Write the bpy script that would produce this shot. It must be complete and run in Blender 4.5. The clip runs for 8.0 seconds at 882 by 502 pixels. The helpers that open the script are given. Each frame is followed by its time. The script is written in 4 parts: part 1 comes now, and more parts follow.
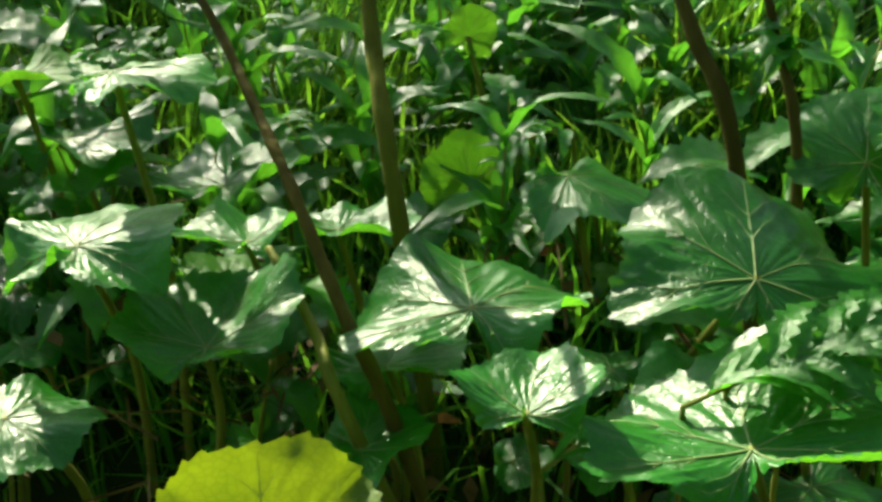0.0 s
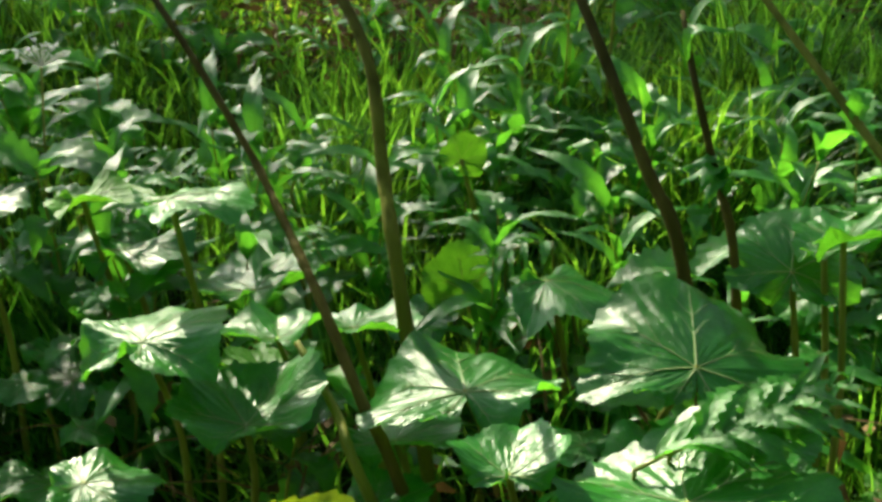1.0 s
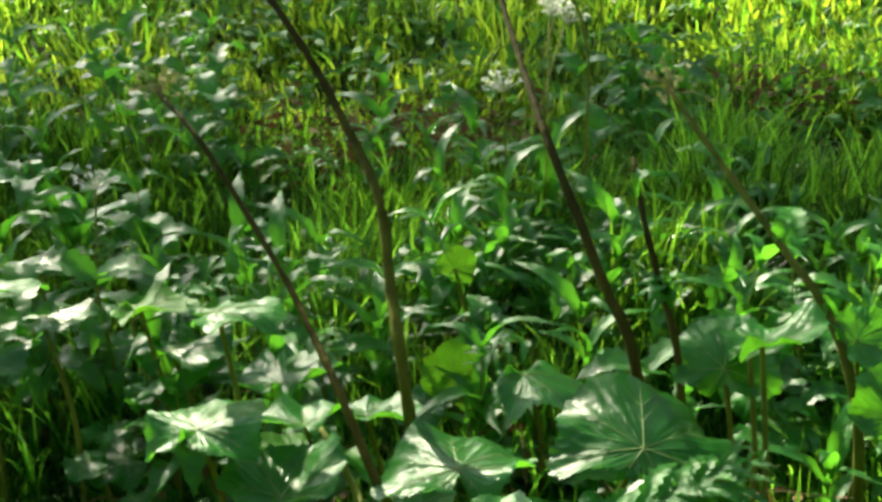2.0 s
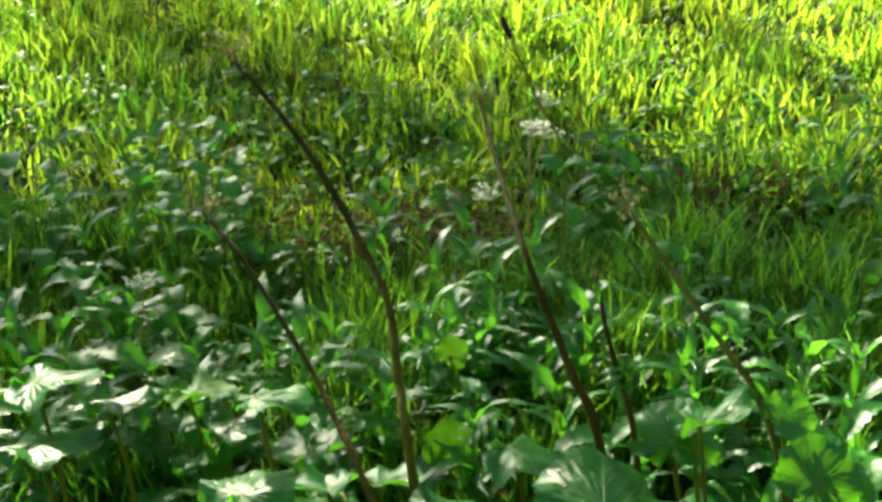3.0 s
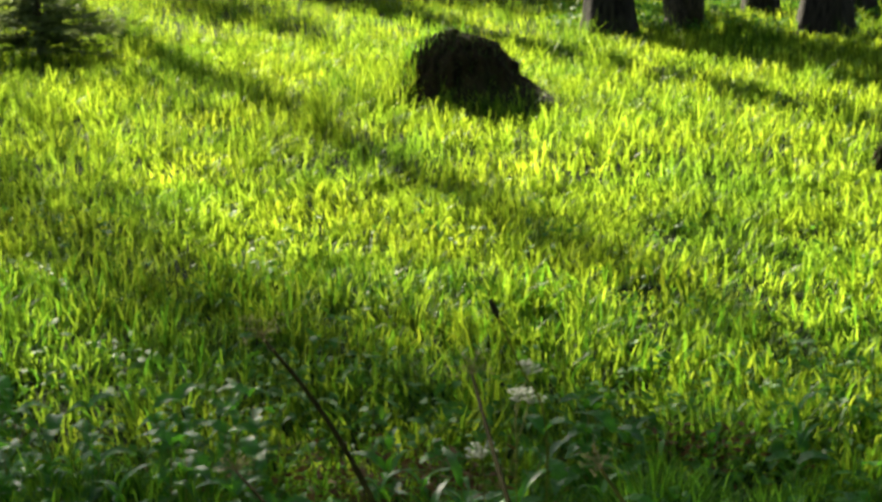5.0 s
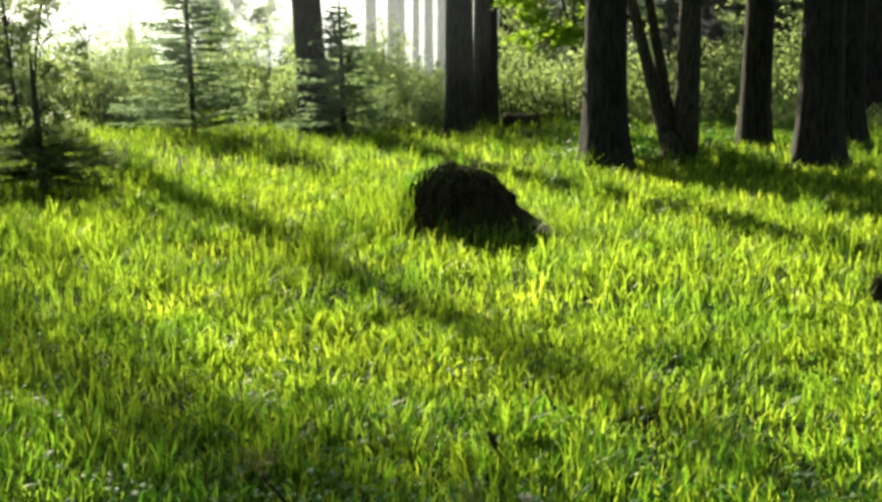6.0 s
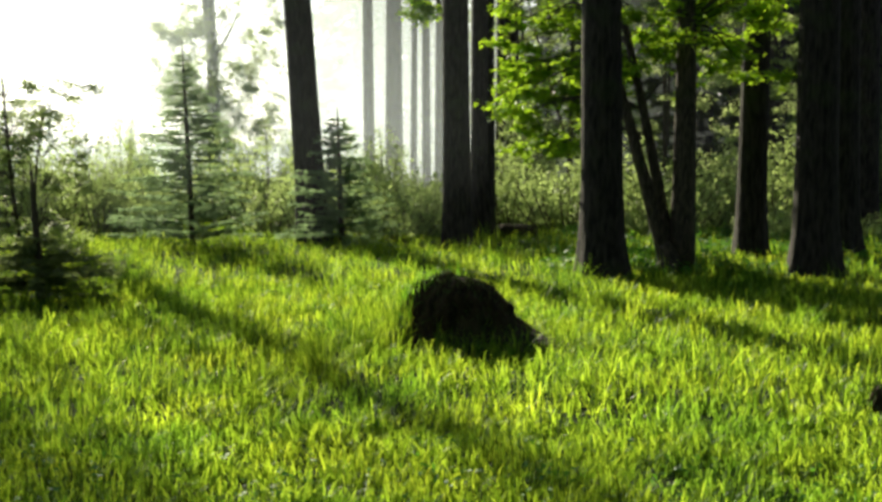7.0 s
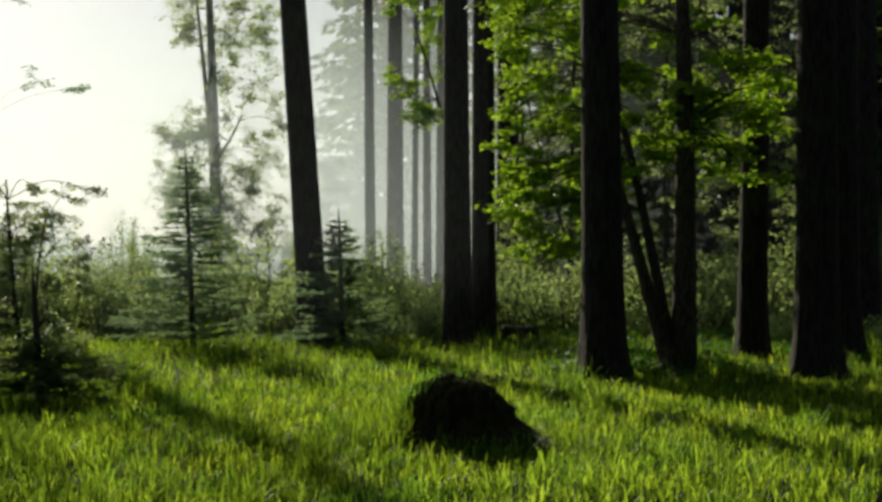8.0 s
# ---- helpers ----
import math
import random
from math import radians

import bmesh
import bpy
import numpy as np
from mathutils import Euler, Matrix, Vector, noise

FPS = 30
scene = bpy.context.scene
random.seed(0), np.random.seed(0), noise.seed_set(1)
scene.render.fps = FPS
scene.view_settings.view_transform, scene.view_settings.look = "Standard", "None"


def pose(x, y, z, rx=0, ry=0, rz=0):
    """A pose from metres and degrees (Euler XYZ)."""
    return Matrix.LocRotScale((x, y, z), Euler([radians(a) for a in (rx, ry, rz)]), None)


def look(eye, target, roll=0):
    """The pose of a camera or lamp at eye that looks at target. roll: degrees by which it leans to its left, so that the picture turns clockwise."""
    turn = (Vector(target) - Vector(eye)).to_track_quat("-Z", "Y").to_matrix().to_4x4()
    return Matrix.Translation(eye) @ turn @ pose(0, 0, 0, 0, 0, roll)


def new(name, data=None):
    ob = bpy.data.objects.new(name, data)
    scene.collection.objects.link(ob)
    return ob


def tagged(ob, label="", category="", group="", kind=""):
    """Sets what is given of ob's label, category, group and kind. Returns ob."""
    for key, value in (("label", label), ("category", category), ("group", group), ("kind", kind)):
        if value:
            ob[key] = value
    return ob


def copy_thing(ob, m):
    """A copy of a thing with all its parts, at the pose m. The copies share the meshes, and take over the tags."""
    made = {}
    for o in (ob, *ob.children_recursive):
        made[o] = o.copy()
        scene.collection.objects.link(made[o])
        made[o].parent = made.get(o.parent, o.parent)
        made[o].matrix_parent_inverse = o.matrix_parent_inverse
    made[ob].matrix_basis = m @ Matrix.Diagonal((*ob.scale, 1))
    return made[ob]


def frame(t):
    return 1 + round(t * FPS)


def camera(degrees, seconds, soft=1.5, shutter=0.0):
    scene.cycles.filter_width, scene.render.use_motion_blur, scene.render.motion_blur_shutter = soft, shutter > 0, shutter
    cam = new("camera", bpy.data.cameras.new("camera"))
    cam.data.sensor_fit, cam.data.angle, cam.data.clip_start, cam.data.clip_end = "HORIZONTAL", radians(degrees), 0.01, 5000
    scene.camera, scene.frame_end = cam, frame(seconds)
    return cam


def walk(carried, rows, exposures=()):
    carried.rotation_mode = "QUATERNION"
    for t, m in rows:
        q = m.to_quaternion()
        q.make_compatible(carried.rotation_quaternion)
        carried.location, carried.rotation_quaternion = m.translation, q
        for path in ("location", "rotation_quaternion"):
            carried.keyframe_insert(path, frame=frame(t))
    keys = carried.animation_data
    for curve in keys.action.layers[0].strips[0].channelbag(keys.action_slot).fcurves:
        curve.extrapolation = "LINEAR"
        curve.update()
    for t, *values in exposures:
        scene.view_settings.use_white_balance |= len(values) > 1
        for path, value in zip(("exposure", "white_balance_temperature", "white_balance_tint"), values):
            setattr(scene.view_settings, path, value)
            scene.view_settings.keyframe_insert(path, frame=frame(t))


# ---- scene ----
cam = camera(36.0, 8.0, soft=3.2)

# seconds, eye, yaw, pitch
PATH = [
    (0, 0.013, 0.998, 0.853, 0.91, -34.80),
    (0.5, 0.012, 0.919, 0.904, 0.77, -32.69),
    (1, 0.013, 0.828, 0.972, 0.69, -30.87),
    (1.5, 0.013, 0.720, 1.048, 0.55, -29.01),
    (3, 0.004, 0.334, 1.339, -0.06, -25.25),
    (3.5, 0.002, 0.164, 1.423, -0.17, -22.86),
    (4, 0.009, 0.041, 1.490, -0.02, -20.79),
    (4.5, 0.000, 0.000, 1.500, -0.24, -17.84),
    (5, 0.000, 0.000, 1.500, -0.26, -14.78),
    (6.5, 0.000, 0.000, 1.500, -0.41, -6.83),
    (7, 0.000, 0.000, 1.500, -0.45, -4.61),
    (7.5, 0.000, 0.000, 1.500, -0.43, -2.47),
    (8, 0.000, 0.000, 1.500, -0.41, -0.33),
]
walk(cam, [(t, pose(x, y, z, 90 + pitch, 0, yaw)) for t, x, y, z, yaw, pitch in PATH],
     exposures=[(0.0, 2.52, 6400, -1), (0.8, 2.6, 6400, -1), (1.5, 2.62, 6400, -1), (3.0, 2.58, 6400, 0), (3.7, 2.25, 6500, 2), (4.5, 1.8, 6500, 4), (6.0, 1.42, 6450, 5), (7.0, 0.95, 6350, 5), (8.0, -0.12, 6250, 6)])

# ---- light: hazy morning sun, low behind the wood, from the back left ----
SUN_EL, SUN_AZ = radians(24), radians(-24)
TO_SUN = Vector((math.sin(SUN_AZ) * math.cos(SUN_EL), math.cos(SUN_AZ) * math.cos(SUN_EL), math.sin(SUN_EL)))
world = bpy.data.worlds.new("sky")
scene.world = world
world.use_nodes = True
wn = world.node_tree
sky = wn.nodes.new("ShaderNodeTexSky")
sky.sky_type = "NISHITA"
sky.sun_disc = False
sky.sun_elevation, sky.sun_rotation = SUN_EL, SUN_AZ
sky.dust_density, sky.air_density, sky.ozone_density = 1.1, 1.0, 1.0
haze = wn.nodes.new("ShaderNodeHueSaturation")
haze.inputs["Saturation"].default_value = 0.55
wn.links.new(sky.outputs[0], haze.inputs["Color"])
wn.links.new(haze.outputs[0], wn.nodes["Background"].inputs[0])
wn.nodes["Background"].inputs[1].default_value = 0.052
sun = new("sun", bpy.data.lights.new("sun", "SUN"))
sun.data.energy, sun.data.angle, sun.data.color = 5.0, radians(0.53), (1.0, 0.89, 0.66)
sun.matrix_basis = look(TO_SUN * 40, (0, 0, 0))


# ---- materials ----
class Nodes:
    """A small writer for node materials."""

    def __init__(self, name):
        self.m = bpy.data.materials.new(name)
        self.m.use_nodes = True
        self.t = self.m.node_tree
        self.t.nodes.clear()
        self.out = self.add("ShaderNodeOutputMaterial")

    def add(self, kind, **values):
        n = self.t.nodes.new(kind)
        for k, v in values.items():
            n.inputs[k].default_value = v
        return n

    def link(self, a, b):
        self.t.links.new(a, b)

    def noise(self, scale, detail=4.0, stretch=(1, 1, 1), coord="Object"):
        c = self.add("ShaderNodeTexCoord")
        mp = self.add("ShaderNodeMapping")
        mp.inputs["Scale"].default_value = stretch
        self.link(c.outputs[coord], mp.inputs["Vector"])
        n = self.add("ShaderNodeTexNoise", Scale=scale, Detail=detail)
        self.link(mp.outputs[0], n.inputs["Vector"])
        return n.outputs["Fac"]

    def ramp(self, fac, *stops):
        r = self.add("ShaderNodeValToRGB")
        e = r.color_ramp.elements
        while len(e) < len(stops):
            e.new(0.5)
        for el, (p, c) in zip(e, stops):
            el.position, el.color = p, (*c, 1)
        self.link(fac, r.inputs[0])
        return r.outputs[0]

    def mix(self, fac, a, b, mode="MIX"):
        n = self.t.nodes.new("ShaderNodeMix")
        n.data_type, n.blend_type = "RGBA", mode
        for v, i in ((fac, 0), (a, 6), (b, 7)):
            if isinstance(v, (int, float)):
                n.inputs[i].default_value = v
            elif isinstance(v, tuple):
                n.inputs[i].default_value = (*v, 1)
            else:
                self.link(v, n.inputs[i])
        return n.outputs[2]

    def bump(self, height, strength, distance=0.01):
        b = self.add("ShaderNodeBump", Strength=strength, Distance=distance)
        self.link(height, b.inputs["Height"])
        return b.outputs[0]

    def surface(self, colour, rough=0.6, normal=None, spec=0.5, sheer=0.0, sheer_colour=None):
        p = self.add("ShaderNodeBsdfPrincipled")
        p.inputs["Roughness"].default_value = rough
        p.inputs["Specular IOR Level"].default_value = spec
        self.link(colour, p.inputs["Base Color"])
        if normal:
            self.link(normal, p.inputs["Normal"])
        last = p.outputs[0]
        if sheer > 0:
            tr = self.add("ShaderNodeBsdfTranslucent")
            self.link(sheer_colour or colour, tr.inputs[0])
            mx = self.add("ShaderNodeMixShader", Fac=sheer)
            self.link(last, mx.inputs[1])
            self.link(tr.outputs[0], mx.inputs[2])
            last = mx.outputs[0]
        self.link(last, self.out.inputs["Surface"])
        return self.m


def random_of(n, what):
    return n.add("ShaderNodeObjectInfo").outputs["Random"] if what == "object" else n.add("ShaderNodeNewGeometry").outputs["Random Per Island"]


def leaf_material(name, dark, mid, light, glow, rough, sheer, scale, spec=0.5, vary="object", wrinkle=0.16):
    n = Nodes(name)
    base = n.ramp(random_of(n, vary), (0.0, dark), (0.5, mid), (1.0, light))
    patch = n.ramp(n.noise(scale), (0.35, (0.75, 0.8, 0.7)), (0.7, (1.2, 1.15, 1.1)))
    colour = n.mix(1.0, base, patch, "MULTIPLY")
    thru = n.mix(0.75, colour, glow)
    if wrinkle == 0:
        return n.surface(colour, rough, None, spec, sheer, thru)
    net = n.add("ShaderNodeTexVoronoi", Scale=scale * 9)
    net.feature = "DISTANCE_TO_EDGE"
    n.link(n.add("ShaderNodeTexCoord").outputs["Object"], net.inputs["Vector"])
    lines = n.ramp(net.outputs["Distance"], (0.0, (0.82, 0.86, 0.8)), (0.14, (1, 1, 1)))
    colour = n.mix(1.0, colour, lines, "MULTIPLY")
    thru = n.mix(1.0, thru, n.mix(1.0, lines, patch, "MULTIPLY"), "MULTIPLY")
    spots = n.ramp(n.noise(scale * 7, 2), (0.70, (0, 0, 0)), (0.76, (0.8, 0.8, 0.8)))
    colour = n.mix(spots, colour, (0.16, 0.15, 0.04))
    v = n.add("ShaderNodeTexVoronoi", Scale=scale * 14)
    n.link(n.add("ShaderNodeTexCoord").outputs["Object"], v.inputs["Vector"])
    broad = n.add("ShaderNodeBump", Strength=0.35, Distance=0.006)
    n.link(n.noise(scale * 3.2, 5), broad.inputs["Height"])
    fine = n.add("ShaderNodeBump", Strength=wrinkle, Distance=0.002)
    n.link(v.outputs["Distance"], fine.inputs["Height"])
    net_bump = n.add("ShaderNodeBump", Strength=0.3, Distance=0.003)
    n.link(lines, net_bump.inputs["Height"])
    n.link(broad.outputs[0], net_bump.inputs["Normal"])
    n.link(net_bump.outputs[0], fine.inputs["Normal"])
    return n.surface(colour, rough, fine.outputs[0], spec, sheer, thru)


def bark_material(name, dark, light, scale, rough=0.9, moss=(0.05, 0.07, 0.02), bump=0.9):
    n = Nodes(name)
    ridges = n.noise(scale, 6, (1, 1, 0.22))
    colour = n.ramp(ridges, (0.32, dark), (0.68, light))
    colour = n.mix(n.ramp(n.noise(1.7, 3), (0.55, (0, 0, 0)), (0.75, (0.7, 0.7, 0.7))), colour, moss)
    return n.surface(colour, rough, n.bump(ridges, bump, 0.03), 0.25)


def plain_material(name, a, b, scale, rough=0.7, sheer=0.0, stretch=(1, 1, 1), bump=0.3, spec=0.35):
    n = Nodes(name)
    f = n.noise(scale, 6, stretch)
    return n.surface(n.ramp(f, (0.3, a), (0.7, b)), rough, n.bump(f, bump, 0.01), spec, sheer)


def grass_material(name, dark, mid, light, glow, sheer=0.5, rough=0.45):
    n = Nodes(name)
    rand = random_of(n, "island")
    base = n.ramp(rand, (0.0, dark), (0.45, mid), (0.95, light), (0.99, (0.2, 0.19, 0.05)))
    wide = n.ramp(n.noise(1.1, 3), (0.35, (0.6, 0.75, 0.7)), (0.65, (1.22, 1.12, 0.85)))
    colour = n.mix(1.0, base, wide, "MULTIPLY")
    lit = n.ramp(rand, (0.0, tuple(0.1 * c for c in glow)), (0.5, tuple(0.7 * c for c in glow)), (1.0, tuple(min(0.9, 1.6 * c) for c in glow)))
    return n.surface(colour, rough, None, 0.2, sheer, n.mix(1.0, lit, wide, "MULTIPLY"))


M_BLADE = leaf_material("butterbur_blade", (0.012, 0.13, 0.008), (0.022, 0.18, 0.012), (0.038, 0.23, 0.02), (0.16, 0.46, 0.02), 0.37, 0.44, 22, 0.48)
# two brighter copies of the blade, with sunlight from behind put into the colour
M_LIT_BLADE = leaf_material("lit_blade", (0.06, 0.22, 0.015), (0.08, 0.26, 0.018), (0.11, 0.28, 0.02), (0.13, 0.32, 0.012), 0.5, 0.5, 22, 0.3)
M_YELLOW = leaf_material("yellow_blade", (0.12, 0.22, 0.015), (0.14, 0.25, 0.015), (0.16, 0.26, 0.02), (0.30, 0.38, 0.01), 0.55, 0.55, 22, 0.3)
M_HERB = leaf_material("herb_leaf", (0.016, 0.13, 0.008), (0.030, 0.18, 0.011), (0.052, 0.24, 0.017), (0.17, 0.50, 0.03), 0.36, 0.5, 30, 0.5)
M_VEIN = plain_material("leaf_vein", (0.16, 0.26, 0.07), (0.24, 0.34, 0.11), 60, 0.5, 0.2)
M_STALK = plain_material("leaf_stalk", (0.15, 0.18, 0.025), (0.26, 0.26, 0.05), 40, 0.6, 0.15, (1, 1, 0.1), 0.3, 0.15)
def stem_material(name, low, high, z0, z1):
    """A stem that turns from one colour to another with its height; the dark top has backlit shade put into it."""
    n = Nodes(name)
    sep = n.add("ShaderNodeSeparateXYZ")
    n.link(n.add("ShaderNodeTexCoord").outputs["Object"], sep.inputs[0])
    f = n.noise(50, 6, (1, 1, 0.08))
    grain = n.ramp(f, (0.3, (0.65, 0.65, 0.6)), (0.7, (1.3, 1.3, 1.2)))
    return n.surface(n.mix(1.0, n.ramp(sep.outputs["Z"], (z0, low), (z1, high)), grain, "MULTIPLY"), 0.85, n.bump(f, 0.6, 0.01), 0.06)


# lower colours are the stalks' own, the dark upper one paints their backlit shade
M_OLIVE = stem_material("olive_stalk", (0.12, 0.13, 0.022), (0.042, 0.038, 0.011), 0.40, 0.58)
M_BROWN = stem_material("brown_stalk", (0.115, 0.095, 0.024), (0.042, 0.038, 0.011), 0.28, 0.5)
M_GREEN_STEM = plain_material("green_stalk", (0.075, 0.09, 0.014), (0.16, 0.17, 0.03), 50, 0.8, 0.05, (1, 1, 0.08), 0.6, 0.08)
M_SEED = plain_material("seed_fluff", (0.22, 0.20, 0.09), (0.38, 0.36, 0.18), 80, 0.9, 0.4)
M_PETAL = plain_material("white_petal", (0.55, 0.56, 0.48), (0.75, 0.76, 0.68), 80, 0.8, 0.4)
M_SPIKE = plain_material("dark_spike", (0.02, 0.018, 0.012), (0.06, 0.05, 0.03), 200, 0.9)
M_GRASS = grass_material("meadow_grass", (0.008, 0.07, 0.006), (0.020, 0.13, 0.010), (0.065, 0.25, 0.02), (0.43, 0.67, 0.045), 0.64)
M_TALL = grass_material("tall_grass", (0.022, 0.09, 0.010), (0.042, 0.15, 0.015), (0.08, 0.21, 0.025), (0.27, 0.61, 0.04), 0.55)
M_SOIL = plain_material("meadow_soil", (0.010, 0.016, 0.004), (0.028, 0.045, 0.010), 5, 0.95, 0.0, (1, 1, 1), 0.8, 0.05)
M_SPRUCE_BARK = bark_material("spruce_bark", (0.011, 0.010, 0.009), (0.055, 0.046, 0.038), 26)
M_THIN_BARK = bark_material("young_bark", (0.03, 0.027, 0.02), (0.12, 0.10, 0.07), 40)
M_BIRCH = bark_material("birch_bark", (0.14, 0.13, 0.11), (0.5, 0.48, 0.44), 12, 0.7)
M_NEEDLE = leaf_material("spruce_needles", (0.05, 0.085, 0.04), (0.07, 0.115, 0.05), (0.10, 0.15, 0.06), (0.3, 0.38, 0.1), 0.6, 0.42, 6, 0.12, "island", 0.0)
M_WEED = leaf_material("weed_leaves", (0.022, 0.13, 0.009), (0.045, 0.2, 0.013), (0.075, 0.25, 0.022), (0.2, 0.44, 0.03), 0.55, 0.42, 30, 0.3, "island", 0.0)
M_YOUNG_NEEDLE = leaf_material("young_spruce_needles", (0.08, 0.13, 0.075), (0.105, 0.165, 0.095), (0.135, 0.2, 0.11), (0.34, 0.48, 0.22), 0.6, 0.6, 6, 0.12, "island", 0.0)
M_BEECH = leaf_material("beech_leaves", (0.12, 0.26, 0.025), (0.16, 0.33, 0.03), (0.22, 0.38, 0.035), (0.5, 0.72, 0.03), 0.45, 0.6, 6, 0.4, "island", 0.0)
M_BUSH = leaf_material("bush_leaves", (0.11, 0.18, 0.06), (0.15, 0.24, 0.08), (0.2, 0.29, 0.1), (0.5, 0.62, 0.2), 0.5, 0.66, 6, 0.3, "island", 0.0)
M_BIRCH_LEAF = leaf_material("birch_leaves", (0.16, 0.24, 0.08), (0.2, 0.29, 0.1), (0.25, 0.33, 0.12), (0.6, 0.7, 0.28), 0.5, 0.7, 6, 0.3, "island", 0.0)
M_STUMP = bark_material("rotten_stump", (0.010, 0.008, 0.004), (0.06, 0.042, 0.018), 18, 0.95, (0.04, 0.055, 0.014))
M_LITTER = plain_material("dead_leaves", (0.08, 0.045, 0.012), (0.21, 0.13, 0.042), 30, 0.8, 0.2)
M_MOSS = plain_material("moss", (0.03, 0.05, 0.012), (0.09, 0.13, 0.03), 60, 0.95, 0.2, (1, 1, 1), 0.8)


# ---- building helpers ----
def mesh_of(name, verts, faces, material, smooth=True):
    me = bpy.data.meshes.new(name)
    me.from_pydata([tuple(v) for v in verts], [], [tuple(f) for f in faces])
    me.materials.append(material)
    if smooth:
        me.polygons.foreach_set("use_smooth", [True] * len(me.polygons))
    me.update()
    return me


def array_mesh(name, verts, quads, tris, material):
    """A mesh from arrays of corners, four-sided and three-sided faces."""
    me = bpy.data.meshes.new(name)
    me.vertices.add(len(verts))
    me.vertices.foreach_set("co", np.ascontiguousarray(verts, np.float32).ravel())
    loops = np.concatenate([quads.ravel(), tris.ravel()]).astype(np.int32)
    starts = np.concatenate([np.arange(len(quads)) * 4, len(quads) * 4 + np.arange(len(tris)) * 3]).astype(np.int32)
    me.loops.add(len(loops))
    me.loops.foreach_set("vertex_index", loops)
    me.polygons.add(len(starts))
    me.polygons.foreach_set("loop_start", starts)
    me.materials.append(material)
    me.update(calc_edges=True)
    return me


def part(name, me, parent, label=""):
    ob = new(name, me)
    ob.parent = parent
    return tagged(ob, label) if label else ob


def thing(name, label, category, group="", at=None, kind=""):
    ob = new(name)
    ob.empty_display_size = 0.05
    if at is not None:
        ob.matrix_basis = at
    return tagged(ob, label, category, group, kind)


class Soup:
    """Corners and faces that are joined into one mesh."""

    def __init__(self):
        self.v, self.f = [], []

    def tube(self, points, radii, sides=7, cap=True):
        pts = [Vector(p) for p in points]
        start = len(self.v)
        for i, p in enumerate(pts):
            d = (pts[min(i + 1, len(pts) - 1)] - pts[max(i - 1, 0)]).normalized()
            a = d.orthogonal() if abs(d.x) > 0.9 else d.cross(Vector((1, 0, 0)))
            a.normalize()
            b = d.cross(a)
            for k in range(sides):
                w = 2 * math.pi * k / sides
                self.v.append(p + (a * math.cos(w) + b * math.sin(w)) * radii[i])
        for i in range(len(pts) - 1):
            for k in range(sides):
                k2 = (k + 1) % sides
                self.f.append((start + i * sides + k, start + i * sides + k2, start + (i + 1) * sides + k2, start + (i + 1) * sides + k))
        if cap:
            self.f.append(tuple(start + k for k in range(sides))[::-1])
            self.f.append(tuple(start + (len(pts) - 1) * sides + k for k in range(sides)))

    def leaf(self, at, along, up, length, width, bend=0.25):
        """A small pointed leaf of four faces, folded along its middle."""
        side = along.cross(up).normalized() * width / 2
        n = side.cross(along).normalized()
        s = len(self.v)
        m1, m2 = at + along * length * 0.35, at + along * length * 0.7 - n * length * bend * 0.3
        self.v += [at, m1 + side + n * width * 0.15, m1, m1 - side + n * width * 0.15, m2 + side * 0.7 + n * width * 0.1, m2, m2 - side * 0.7 + n * width * 0.1, at + along * length - n * length * bend]
        self.f += [(s, s + 2, s + 1), (s, s + 3, s + 2), (s + 1, s + 2, s + 5, s + 4), (s + 2, s + 3, s + 6, s + 5), (s + 4, s + 5, s + 7), (s + 5, s + 6, s + 7)]

    def chip(self, at, along, side, length, width):
        """A diamond-shaped leaf of two faces."""
        s = len(self.v)
        m = at + along * length * 0.45
        self.v += [at, m + side * width / 2, at + along * length, m - side * width / 2]
        self.f.append((s, s + 1, s + 2, s + 3))

    def mesh(self, name, material, smooth=True):
        return mesh_of(name, self.v, self.f, material, smooth)


def smooth_line(points, steps=6):
    """Points along a Catmull-Rom line through the given ones."""
    p = [Vector(q) for q in points]
    p = [2 * p[0] - p[1]] + p + [2 * p[-1] - p[-2]]
    out = []
    for i in range(1, len(p) - 2):
        for k in range(steps):
            t = k / steps
            out.append(0.5 * ((2 * p[i]) + (p[i + 1] - p[i - 1]) * t + (2 * p[i - 1] - 5 * p[i] + 4 * p[i + 1] - p[i + 2]) * t * t + (3 * p[i] - p[i - 1] - 3 * p[i + 1] + p[i + 2]) * t ** 3))
    return out + [p[-2]]


def rnd_dir(r, flat=1.0):
    v = Vector((r.gauss(0, 1), r.gauss(0, 1), r.gauss(0, 1) * flat))
    return v.normalized()


# ---- ground ----
def ground_height(x, y):
    """Gentle unevenness, flat round the plants near the path."""
    k = min(1.0, max(0.0, (y - 3.0) / 5.0))
    far = min(1.0, max(0.0, (y - 40) / 60))
    return k * 0.05 * noise.noise(Vector((x * 0.35, y * 0.35, 0.0))) + far * 0.5 * noise.noise(Vector((x * 0.03, y * 0.03, 5.0)))


